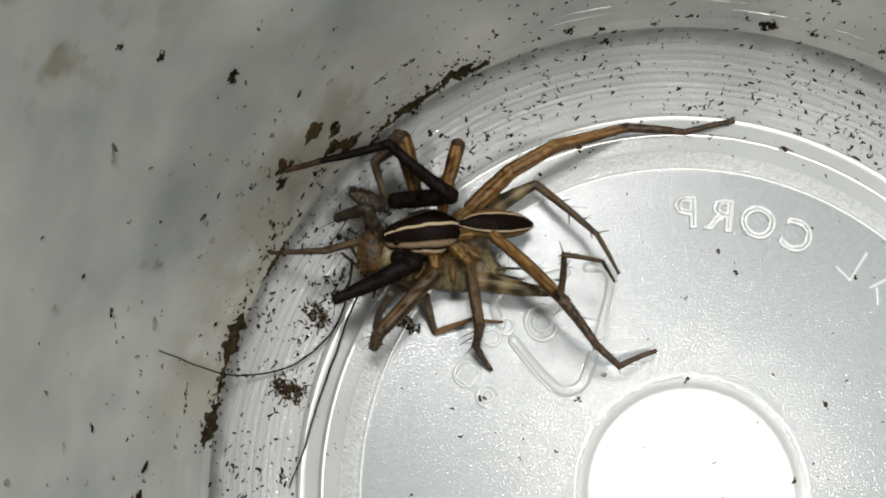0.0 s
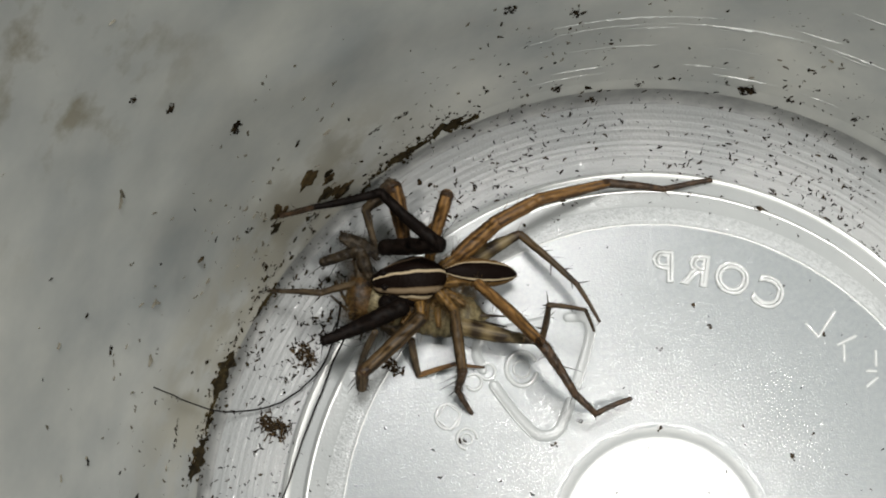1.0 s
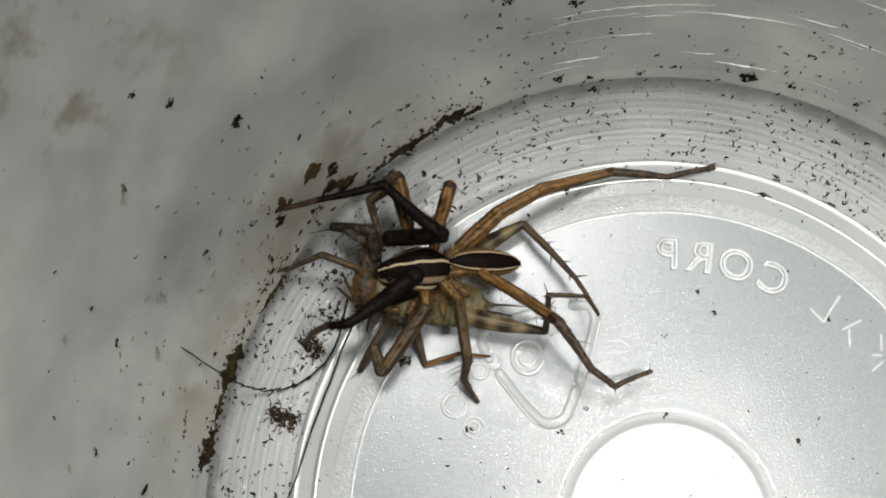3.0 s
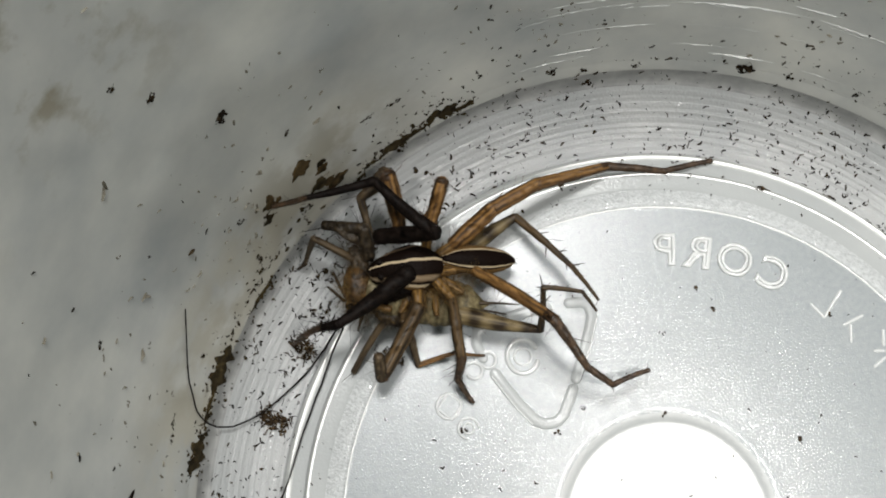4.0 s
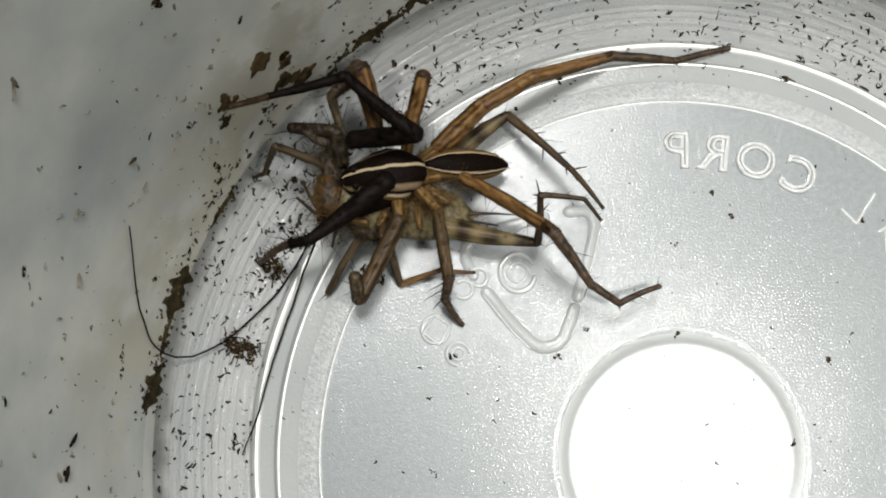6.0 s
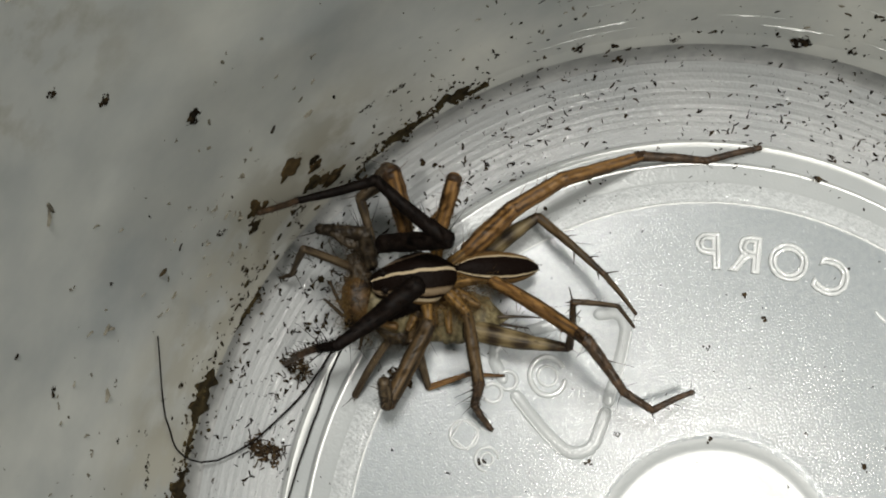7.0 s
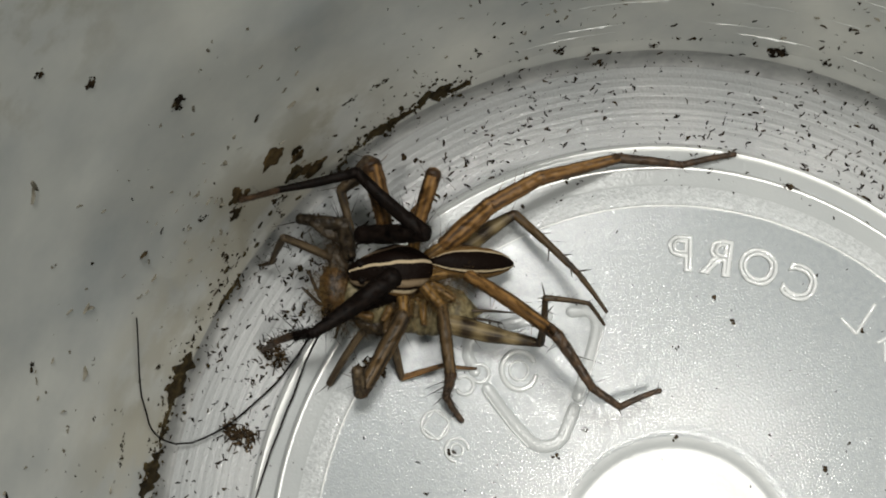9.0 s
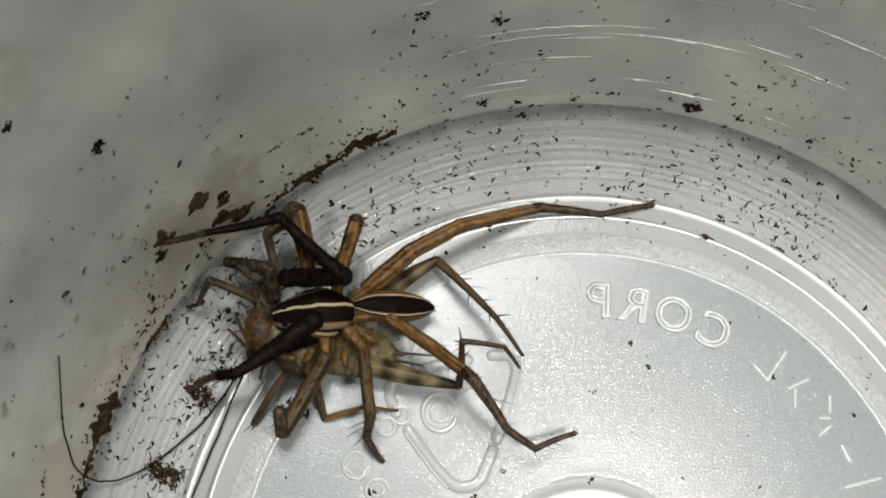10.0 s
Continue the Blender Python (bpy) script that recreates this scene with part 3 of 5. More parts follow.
def spider():
    ob = thing("spider", (-14, 24, 0), "black and brown striped spider feeding on a cricket", "spider")
    fore, aft, tail = Vector((-23.35, 26.58, 5.00)), Vector((-16.85, 26.28, 5.20)), Vector((-10.20, 26.00, 2.60))

    def body_pose(a, b):
        x = (b - a).normalized()
        y = Vector((0, 0, 1)).cross(x).normalized()
        m = Matrix((x, y, x.cross(y))).transposed().to_4x4()
        m.translation = a * MM
        return m, (b - a).length

    m, n = body_pose(fore, aft)
    fore_pose = m
    prof = [(n * u, r, 0) for u, r in ((-0.02, 0.5), (0.01, 0.82), (0.08, 1.16), (0.22, 1.56), (0.38, 1.98), (0.55, 2.25), (0.70, 2.12), (0.82, 1.72), (0.91, 1.3), (0.97, 0.92), (1.0, 0.65), (1.015, 0.35))]
    under("cephalothorax", blob("cephalothorax", prof, 0.95, 0.70, [SHELL, BLACK], steps=40, lumps=0.05, fuzz=120, hair=0.3, follow=0.3), ob, m, "dark carapace with pale stripes")
    m, n = body_pose(aft + Vector((0.1, 0.44, 0)), tail)
    prof = [(n * u, r, 0) for u, r in ((-0.02, 0.35), (0.04, 0.55), (0.12, 0.88), (0.22, 1.12), (0.35, 1.29), (0.5, 1.34), (0.7, 1.22), (0.85, 0.95), (0.95, 0.62), (1.02, 0.25))]
    under("abdomen", blob("abdomen", prof, 1.0, 0.9, [BELLY, BLACK], lumps=0.04, fuzz=140, hair=0.3), ob, m, "black abdomen with two pale stripes")
    for side in (-1, 1):
        eye = blob("eye", [(0.3 * c, 0.3 * q, 0) for c, q in ((-0.95, 0.3), (-0.5, 0.86), (0, 1), (0.5, 0.86), (0.95, 0.3))], 1, 1, [BLACK], 10)
        under("eye", eye, ob, fore_pose @ pose(0.0009, side * 0.00065, 0.00085), "small black eye")
        fang = limb_mesh("chelicera", 2.0, 0.6, 0.4, BLACK, hairs=20, hair=0.3, seed=5 + side)
        under("chelicera", fang, ob, fore_pose @ pose(0.0006, side * 0.00055, -0.0006, 0, -155, 0), "dark chelicera")
    names = ["leg", "tibia", "metatarsus", "tarsus"]
    # far front leg, black, its foot on the wall
    limb(ob, names, [(-22.16, 29.44, 6.50), (-17.10, 28.46, 9.00), (-21.74, 34.03, 8.80), (-27.93, 33.40, 9.00), (-30.69, 32.53, 11.18)], [0.72, 0.66, 0.42, 0.26, 0.2],
         [BLACK, BLACK, BLACK, DARKTIP], "black foreleg", hairs=150, hair=0.42)
    # near front leg, black
    near = limb(ob, names, [(-19.88, 25.89, 6.20), (-26.77, 22.26, 6.00), (-28.35, 22.40, 4.50), (-30.20, 22.26, 2.20), (-31.91, 22.02, -1.88)], [0.86, 0.46, 0.32, 0.26, 0.16],
                [BLACK, BLACK, DARKTIP, DARKTIP], "black foreleg", hairs=170, hair=0.5)
    # far second leg
    limb(ob, names, [(-20.13, 29.52, 5.00), (-20.63, 34.99, 6.60), (-23.28, 33.71, 4.50), (-22.79, 29.87, 2.50)], [0.55, 0.86, 0.42, 0.24],
         [BROWN, GREY, GREY], "brown leg raised at the knee")
    # far third leg
    limb(ob, names, [(-17.59, 29.50, 5.00), (-15.70, 33.63, 6.50), (-16.69, 31.74, 4.00), (-18.42, 31.21, -2.54)], [0.5, 0.62, 0.4, 0.25], [BROWN], "brown leg raised at the knee")
    # far hind leg, stretched along the groove
    limb(ob, names, [(-15.53, 27.98, 4.50), (-11.49, 30.63, 5.20), (-7.02, 32.54, 4.00), (0.49, 34.07, 0.40), (6.17, 33.00, -0.80), (11.15, 33.47, -1.51)], [0.74, 0.72, 0.62, 0.44, 0.3, 0.22],
         [BROWN, BROWN, BROWN, DARKTIP, DARKTIP], "long outstretched brown hind leg", joints_of=["leg", "patella", "tibia", "metatarsus", "tarsus"])
    # near hind leg
    rear = limb(ob, names, [(-13.95, 25.25, 4.70), (-8.22, 19.23, 9.50), (-5.62, 14.95, 6.00), (-3.36, 13.15, 4.00), (0.37, 14.02, 2.60)], [0.52, 0.48, 0.33, 0.27, 0.2],
         [BROWN, DARKTIP], "long brown hind leg")
    # near third leg
    limb(ob, names, [(-16.43, 23.07, 4.50), (-16.52, 17.42, 5.00), (-17.08, 16.01, 3.00), (-15.93, 13.82, 0.29)], [0.46, 0.46, 0.3, 0.2], [DUSKY, DARKTIP], "brown leg with a dark foot")
    # near second leg
    second = limb(ob, names, [(-19.59, 22.82, 5.00), (-23.85, 17.12, 3.50), (-23.80, 18.90, 5.20)], [0.66, 0.58, 0.5], [DUSKY, GREY], "brown leg bent under the body")
    # hips between the body and the legs
    me = limb_mesh("coxa", 2.6, 1.15, 0.9, BLACK, 0.1, 260, 0.5, 77, spines=0)
    under("coxa", me, ob, seg_pose((-20.24, 25.20, 4.50), (-22.67, 24.39, 4.50)), "black hairy hip of the foreleg")
    for a, b in (((-17.70, 25.74, 4.80), (-14.15, 25.75, 4.50)), ((-18.18, 25.61, 4.60), (-16.43, 23.07, 4.50)), ((-19.51, 25.81, 4.60), (-19.59, 22.82, 5.00)),
                 ((-17.12, 25.04, 4.20), (-15.49, 23.71, 3.60)), ((-17.02, 27.24, 4.80), (-15.53, 27.98, 4.50)), ((-18.35, 27.47, 4.60), (-17.61, 29.37, 5.00))):
        me = limb_mesh("coxa", (Vector(b) - Vector(a)).length, 0.5, 0.42, GOLD, hairs=220, hair=0.55, seed=len(WORLD), spines=0)
        under("coxa", me, ob, seg_pose(a, b))
    # tangled hairy mouthparts and hip joints between the two bodies
    rnd = random.Random(8)
    one, two = Vector((-22.35, 23.57, 4.00)), Vector((-15.95, 23.74, 4.00))
    for _ in range(16):
        a = one.lerp(two, rnd.random()) + Vector((rnd.gauss(0, 0.5), rnd.gauss(0, 0.9), rnd.uniform(-0.6, 0.7)))
        b = a + Vector((rnd.uniform(-1, 1), rnd.uniform(-1.6, 0.4), rnd.uniform(-0.5, 0.3))).normalized() * rnd.uniform(0.9, 2.0)
        me = limb_mesh("coxa", (b - a).length, rnd.uniform(0.2, 0.42), rnd.uniform(0.12, 0.26), rnd.choice((GOLD, GOLD, DUSKY)), hairs=90, hair=0.45, seed=len(WORLD), spines=0)
        under("coxa", me, ob, seg_pose(a, b))
    return ob, near, second, rear


SPIDER, NEAR_LEG, SECOND_LEG, REAR_LEG = spider()


def fuzz(parent, spots, count, reach, mat, label, seed):
    """Fine hairs that stand out of the soft, shaggy places of a body: spots are (place, spread)."""
    rnd = random.Random(seed)
    verts, faces = [], []
    for _ in range(count):
        place, spread = rnd.choice(spots)
        root = Vector(place) + Vector((rnd.gauss(0, spread), rnd.gauss(0, spread), rnd.gauss(0, 0.35)))
        way = (root - Vector(place) + Vector((rnd.gauss(0, 0.5), rnd.gauss(0, 0.5), rnd.uniform(0.0, 1.0)))).normalized()
        side, long = way.orthogonal().normalized() * rnd.uniform(0.012, 0.024), reach * rnd.uniform(0.4, 1.2)
        bend, n = Vector((rnd.gauss(0, 0.14), rnd.gauss(0, 0.14), -0.1)) * long, len(verts)
        turn = way.cross(side)
        for q, k in ((root, 1.0), (root + way * long * 0.5 + bend * 0.3, 0.8)):
            verts += [tuple(q + side * k), tuple(q - side * k * 0.5 + turn * k * 0.87), tuple(q - side * k * 0.5 - turn * k * 0.87)]
        verts.append(tuple(root + way * long + bend))
        for a, b in ((0, 1), (1, 2), (2, 0)):
            faces += [(n + a, n + b, n + 3 + b, n + 3 + a), (n + 3 + a, n + 3 + b, n + 6)]
    under("hair", mesh_from("hair", verts, faces, [mat], False), parent, Matrix.Identity(4), label)


fuzz(SPIDER, [((-14.6, 25.4, 4.6), 0.55), ((-15.6, 24.2, 4.2), 0.7), ((-17.4, 23.6, 4.0), 0.7), ((-19.3, 23.4, 4.2), 0.7), ((-17.0, 24.4, 4.4), 0.7)], 760, 0.95, HAIR, "fine golden hairs round the hips", 41)


# ---------------------------------------------------------------- cricket
def cricket():
    ob = thing("cricket", (-19, 20, 0), "tan captured cricket held under the spider", "cricket")

    def body(name, a, b, prof, sy, mat, label=""):
        a, b = Vector(a), Vector(b)
        x = (b - a).normalized()
        y = Vector((0, 0, 1)).cross(x).normalized()
        m = Matrix((x, y, x.cross(y))).transposed().to_4x4()
        m.translation = a * MM
        n = (b - a).length
        return under(name, blob(name, [(n * u, r, 0) for u, r in prof], 1.0, sy, [mat, mat if mat == CRUMPLE else GOLD], lumps=0.03 if mat == BODY else 0.22, fuzz=160 if mat == BODY else 700, hair=0.3 if mat == BODY else 0.8, seed=len(WORLD)), ob, m, label)

    body("abdomen", (-21.19, 24.04, 2.20), (-13.07, 22.38, 1.80), [(u / 40, (0.5 + 1.8 * math.sin(math.pi * (0.12 + 0.86 * u / 40)) ** 0.7) * (1 - 0.07 * ((u / 5) % 1)) * min(1, 0.1 + (40 - u) / 9)) for u in range(41)], 0.75, BODY, "pale tan banded abdomen")
    body("thorax", (-23.95, 25.55, 2.80), (-20.03, 24.05, 2.60), ((0, 1.6), (0.2, 2.2), (0.6, 2.5), (1.0, 1.8)), 0.85, BODY, "pale olive thorax")
    skull = body("head", (-24.50, 27.95, 2.70), (-25.00, 23.60, 2.60), ((0, 0.5), (0.1, 0.95), (0.3, 1.3), (0.55, 1.45), (0.8, 1.25), (0.93, 0.85), (1.0, 0.4)), 0.85, AMBER, "amber head").matrix_basis.copy()
    skull = WORLD[ob.name] @ skull
    hind = ["leg", "tibia", "tarsus"]
    spurs = []

    def jumping(joints, radii):
        obs = limb(ob, hind, joints, radii, [BANDED, DUSKY, DUSKY], "banded jumping leg with spurs on the shin", hairs=12, hair=0.25)
        shin, length = obs[1]
        for i, (u, a) in enumerate(((0.35, 20), (0.55, 200), (0.72, 60), (0.9, 150), (0.97, 270), (0.98, 30))):
            spur = new("spur", limb_mesh("spur", 1.3, 0.08, 0.025, GREY, seed=i))
            spur.parent = obs[0][0]
            at = pose(0, 0, u * length * MM, 0, 0, a) @ pose(0, 0, 0, 0, 48, 0)
            spur.matrix_basis = shin.matrix_basis @ at
            RIDERS.append((spur, shin, at))
        return obs

    hop_near = jumping([(-16.62, 22.15, 2.50), (-8.94, 19.11, 4.00), (-8.54, 22.29, 8.50), (-5.15, 21.43, 8.00), (-4.06, 19.69, 7.00)], [0.95, 0.34, 0.24, 0.18, 0.12])
    hop_far = jumping([(-14.07, 27.92, 2.00), (-9.30, 30.09, 2.60), (-5.14, 24.33, 4.50), (-3.54, 20.73, 6.00)], [0.85, 0.4, 0.24, 0.14])
    limb(ob, hind, [(-20.69, 21.16, 2.50), (-20.40, 18.01, 0.29), (-16.91, 18.53, 1.20), (-14.15, 17.94, 0.19)], [0.36, 0.28, 0.2, 0.12], [GREY, BROWN, BROWN], "thin brown leg", hairs=10, hair=0.25)
    straight = limb(ob, hind, [(-22.37, 22.75, 3.00), (-26.47, 18.42, -0.48)], [0.3, 0.3], [GREY], "thin grey-brown leg", hairs=14, hair=0.25)
    left = limb(ob, hind, [(-24.90, 28.47, 3.00), (-28.31, 30.22, 5.50), (-29.91, 28.88, 1.80), (-30.95, 28.88, 0.95)], [0.32, 0.32, 0.2, 0.12], [GREY], "thin grey-brown leg", hairs=16, hair=0.3)
    folded = limb(ob, hind, [(-23.39, 28.38, 3.00), (-23.42, 30.80, 4.50), (-27.04, 32.03, 3.00)], [0.6, 0.55, 0.45], [CRUMPLE, CRUMPLE], "grey-brown folded leg", hairs=60, hair=0.5)
    limb(ob, ["cercus"], [(-14.90, 22.73, 2.40), (-10.26, 21.93, 2.00)], [0.16, 0.05], [GREY], "thin tail filament", hairs=30, hair=0.3)
    limb(ob, ["cercus"], [(-15.03, 22.42, 2.00), (-11.54, 21.37, 1.00)], [0.16, 0.05], [GREY], "thin tail filament", hairs=30, hair=0.3)
    for a, b in (((-26.12, 25.28, 2.00), (-26.95, 27.88, 1.00)), ((-26.27, 24.83, 2.00), (-27.65, 26.56, 1.00)), ((-24.45, 23.82, 2.40), (-25.44, 22.00, 1.00))):
        limb(ob, ["palp"], [a, b], [0.16, 0.1], [GREY], "", hairs=6, hair=0.2)
    # crumpled wings and torn mouthparts round the head
    for a, b, r, sy in (((-25.98, 31.56, 4.20), (-22.68, 29.33, 3.40), 0.75, 0.35), ((-24.73, 29.58, 3.20), (-23.81, 25.51, 3.00), 0.75, 0.5), ((-23.51, 23.58, 3.40), (-21.04, 21.88, 2.80), 0.9, 0.6)):
        body("wing", a, b, [(u / 10, r * (0.35 + 0.65 * math.sin(math.pi * (0.08 + 0.84 * u / 10)))) for u in range(11)], sy, CRUMPLE, "crumpled grey-brown wing")
    for side in (-1, 1):
        eye = blob("eye", [(0.42 * c, 0.42 * q, 0) for c, q in ((-0.95, 0.3), (-0.5, 0.86), (0, 1), (0.5, 0.86), (0.95, 0.3))], 1, 1, [BLACK], 12)
        under("eye", eye, ob, skull @ pose(0.0040, side * 0.00085, 0.0005), "dark compound eye")
    ant = limb(ob, ["antenna", "antenna_segment"], [(-26.8, 23.0, 2.5), (-27.3, 22.7, 0.6), (-28.0, 22.2, -1.0), (-28.9, 21.3, -2.0), (-30.2, 20.0, -2.4), (-31.7, 18.7, -2.4), (-33.4, 17.5, -2.2), (-35.0, 16.4, -1.7), (-36.7, 15.6, -1.0), (-38.3, 15.1, 0.1), (-39.4, 15.2, 1.5), (-40.1, 15.7, 3.3), (-40.4, 16.5, 5.0), (-40.3, 17.6, 6.7), (-40.2, 18.9, 8.4), (-39.9, 20.2, 9.9), (-39.5, 21.6, 11.4), (-39.1, 22.9, 12.9), (-38.7, 24.3, 14.4)],
               [0.1 - 0.0028 * i for i in range(19)], [BLACK], "long dark curved antenna", hairs=0)
    limb(ob, ["antenna", "antenna_segment"], [(-26.7, 22.3, 2.5), (-27.5, 21.4, 0.9), (-28.3, 20.5, -0.8), (-29.2, 18.8, -1.1), (-30.2, 17.0, -1.2), (-31.1, 15.3, -1.2), (-32.1, 13.5, -1.2), (-33.0, 11.6, -1.3), (-33.8, 9.8, -1.3), (-34.8, 8.1, -1.8), (-35.9, 6.4, -2.3)],
         [0.1 - 0.004 * i for i in range(11)], [BLACK], "long dark antenna", hairs=0)
    return ob, left, ant, straight, folded, hop_near, hop_far


CRICKET, LEFT_LEG, ANTENNA, STRAIGHT_LEG, FOLDED_LEG, HOP_NEAR, HOP_FAR = cricket()
fuzz(CRICKET, [((-24.8, 27.6, 3.6), 0.7), ((-25.2, 25.6, 3.4), 0.8), ((-24.4, 24.0, 3.2), 0.8), ((-22.4, 22.9, 3.4), 0.7), ((-24.2, 29.4, 3.8), 0.6)], 420, 1.0, DUSKY, "fine brown hairs and torn shreds", 42)
fuzz(CRICKET, [((-25.3, 26.0, 3.8), 0.6), ((-25.0, 24.6, 3.6), 0.7), ((-24.0, 23.4, 3.6), 0.7)], 320, 1.2, HAIR, "golden hairs of the torn head", 43)
EARLY = [(-26.7, 25.5, 3.0), (-27.1, 24.5, 1.3), (-27.5, 23.6, -0.2), (-28.0, 22.6, -1.4), (-28.9, 21.0, -1.8), (-30.2, 19.5, -2.0), (-31.9, 18.3, -2.2), (-33.7, 17.4, -1.9), (-35.5, 17.0, -1.2), (-37.1, 16.9, -0.0), (-38.2, 16.9, 1.4), (-39.0, 17.0, 3.2), (-39.7, 17.2, 5.0), (-40.1, 17.4, 7.0), (-40.5, 17.6, 9.1), (-40.9, 17.8, 11.0), (-41.2, 18.1, 13.1), (-41.6, 18.3, 15.1), (-41.9, 18.5, 17.1)]
LATE = [(-26.8, 23.0, 2.5), (-27.3, 22.7, 0.6), (-28.0, 22.2, -1.0), (-28.9, 21.3, -2.0), (-30.2, 20.0, -2.4), (-31.7, 18.7, -2.4), (-33.4, 17.5, -2.2), (-35.0, 16.4, -1.7), (-36.7, 15.6, -1.0), (-38.3, 15.1, 0.1), (-39.4, 15.2, 1.5), (-40.1, 15.7, 3.3), (-40.4, 16.5, 5.0), (-40.3, 17.6, 6.7), (-40.2, 18.9, 8.4), (-39.9, 20.2, 9.9), (-39.5, 21.6, 11.4), (-39.1, 22.9, 12.9), (-38.7, 24.3, 14.4)]
moves(ANTENNA, [(0.0, EARLY), (2.7, EARLY), (3.8, LATE), (10.0, LATE)])


LATE = [(-13.95, 25.25, 4.70), (-8.22, 19.23, 9.50), (-5.62, 14.95, 6.00), (-3.36, 13.15, 4.00), (0.37, 14.02, 2.60)]
moves(REAR_LEG, [
    (0.0, [LATE[0], (-9.71, 18.50, 9.00), (-7.20, 14.71, 5.50), (-4.48, 11.87, 2.50), (-1.16, 12.64, 1.20)]),
    (1.0, [LATE[0], (-9.56, 18.60, 9.00), (-7.07, 14.41, 5.50), (-4.52, 11.87, 2.50), (-1.20, 12.76, 1.20)]),
    (1.7, [LATE[0], (-8.98, 18.39, 9.00), (-6.46, 14.34, 5.50), (-3.80, 11.98, 2.50), (-0.42, 12.94, 1.20)]),
    (2.5, [LATE[0], (-8.41, 19.28, 9.40), (-5.63, 15.01, 6.00), (-3.12, 12.84, 3.50), (0.45, 13.77, 2.40)]),
    (3.8, LATE), (10.0, LATE)])
LATE = [(-16.62, 22.15, 2.50), (-8.94, 19.11, 4.00), (-8.54, 22.29, 8.50), (-5.15, 21.43, 8.00), (-4.06, 19.69, 7.00)]
moves(HOP_NEAR, [
    (0.0, LATE[:1] + [(-9.20, 19.37, 4.00), (-8.94, 21.58, 8.00), (-5.31, 20.48, 7.00), (-4.55, 18.98, 6.00)]),
    (1.0, LATE[:1] + [(-9.15, 19.37, 4.00), (-8.68, 21.56, 8.00), (-4.98, 20.68, 7.00), (-4.41, 19.07, 6.00)]),
    (2.5, LATE[:1] + [(-9.33, 19.28, 4.00), (-9.08, 21.20, 8.00), (-5.40, 20.80, 7.00), (-4.59, 19.24, 6.00)]),
    (3.8, LATE), (10.0, LATE)])
LATE = [(-14.07, 27.92, 2.00), (-9.30, 30.09, 2.60), (-5.14, 24.33, 4.50), (-3.54, 20.73, 6.00)]
moves(HOP_FAR, [
    (0.0, LATE[:1] + [(-9.29, 29.60, 2.60), (-5.20, 24.30, 4.00), (-4.09, 20.37, 5.00)]),
    (1.0, LATE[:1] + [(-9.41, 29.67, 2.60), (-5.28, 24.34, 4.00), (-3.96, 20.55, 5.00)]),
    (2.5, LATE[:1] + [(-9.00, 29.59, 2.60), (-5.49, 23.71, 4.00), (-4.17, 19.67, 5.00)]),
    (3.8, LATE), (10.0, LATE)])
LATE = [(-24.90, 28.47, 3.00), (-28.31, 30.22, 5.50), (-29.91, 28.88, 1.80), (-30.95, 28.88, 0.95)]
moves(LEFT_LEG, [
    (0.0, [(-25.20, 27.03, 3.00), (-28.02, 26.38, 5.00), (-31.73, 27.10, 3.50), (-34.56, 26.95, 6.39)]),
    (1.5, [(-24.50, 27.09, 3.00), (-27.74, 26.37, 5.00), (-31.95, 27.43, 3.50), (-34.35, 27.28, 6.60)]),
    (2.1, [(-24.90, 26.90, 3.00), (-27.94, 26.16, 5.00), (-32.03, 27.21, 3.50), (-34.45, 27.11, 6.46)]),
    (2.5, [(-24.72, 27.24, 3.00), (-27.67, 28.50, 4.50), (-31.68, 28.26, 3.00), (-33.70, 27.80, 5.75)]),
    (2.7, [(-24.72, 27.24, 3.00), (-27.76, 28.62, 4.50), (-31.56, 28.35, 3.00), (-33.63, 27.82, 5.53)]),
    (3.8, [(-24.47, 27.93, 3.00), (-28.07, 30.59, 4.50), (-29.16, 29.49, 1.60), (-30.14, 29.10, 0.41)]),
    (4.4, LATE), (10.0, LATE)])
LATE = [(-19.88, 25.89, 6.20), (-26.77, 22.26, 6.00), (-28.35, 22.40, 4.50), (-30.20, 22.26, 2.20), (-31.91, 22.02, -1.88)]
HIP = LATE[:2]
EARLY = [(-21.07, 24.05, 5.30), (-28.76, 21.83, 5.00), (-28.13, 22.47, 2.00), (-26.28, 23.06, 1.20), (-24.85, 23.39, 0.80)]
moves(NEAR_LEG, [
    (0.0, EARLY), (2.15, EARLY),
    (2.33, [(-20.12, 25.22, 5.70), (-26.93, 22.11, 5.40), (-27.56, 22.09, 2.20), (-27.74, 20.60, 1.40), (-28.41, 19.53, 0.80)]),
    (2.5, HIP + [(-28.63, 22.75, 4.50), (-31.08, 22.26, 2.20), (-32.11, 21.89, -1.85)]),
    (3.8, LATE), (10.0, LATE)])
LATE = [(-19.59, 22.82, 5.00), (-23.85, 17.12, 3.50), (-23.80, 18.90, 5.20)]
moves(SECOND_LEG, [
    (0.0, [LATE[0], (-25.47, 18.22, 5.00), (-27.19, 15.91, -0.53)]),
    (0.7, [LATE[0], (-25.77, 18.38, 4.50), (-26.96, 15.88, -0.53)]),
    (1.5, [LATE[0], (-26.19, 18.18, 4.50), (-26.26, 15.82, 0.15)]),
    (2.1, [LATE[0], (-26.27, 18.00, 4.50), (-26.72, 16.13, -0.56)]),
    (2.5, [LATE[0], (-25.35, 18.09, 4.00), (-25.65, 21.26, 3.00)]),
    (3.8, LATE), (10.0, LATE)])
LATE = [(-22.37, 22.75, 3.00), (-26.47, 18.42, -0.48)]
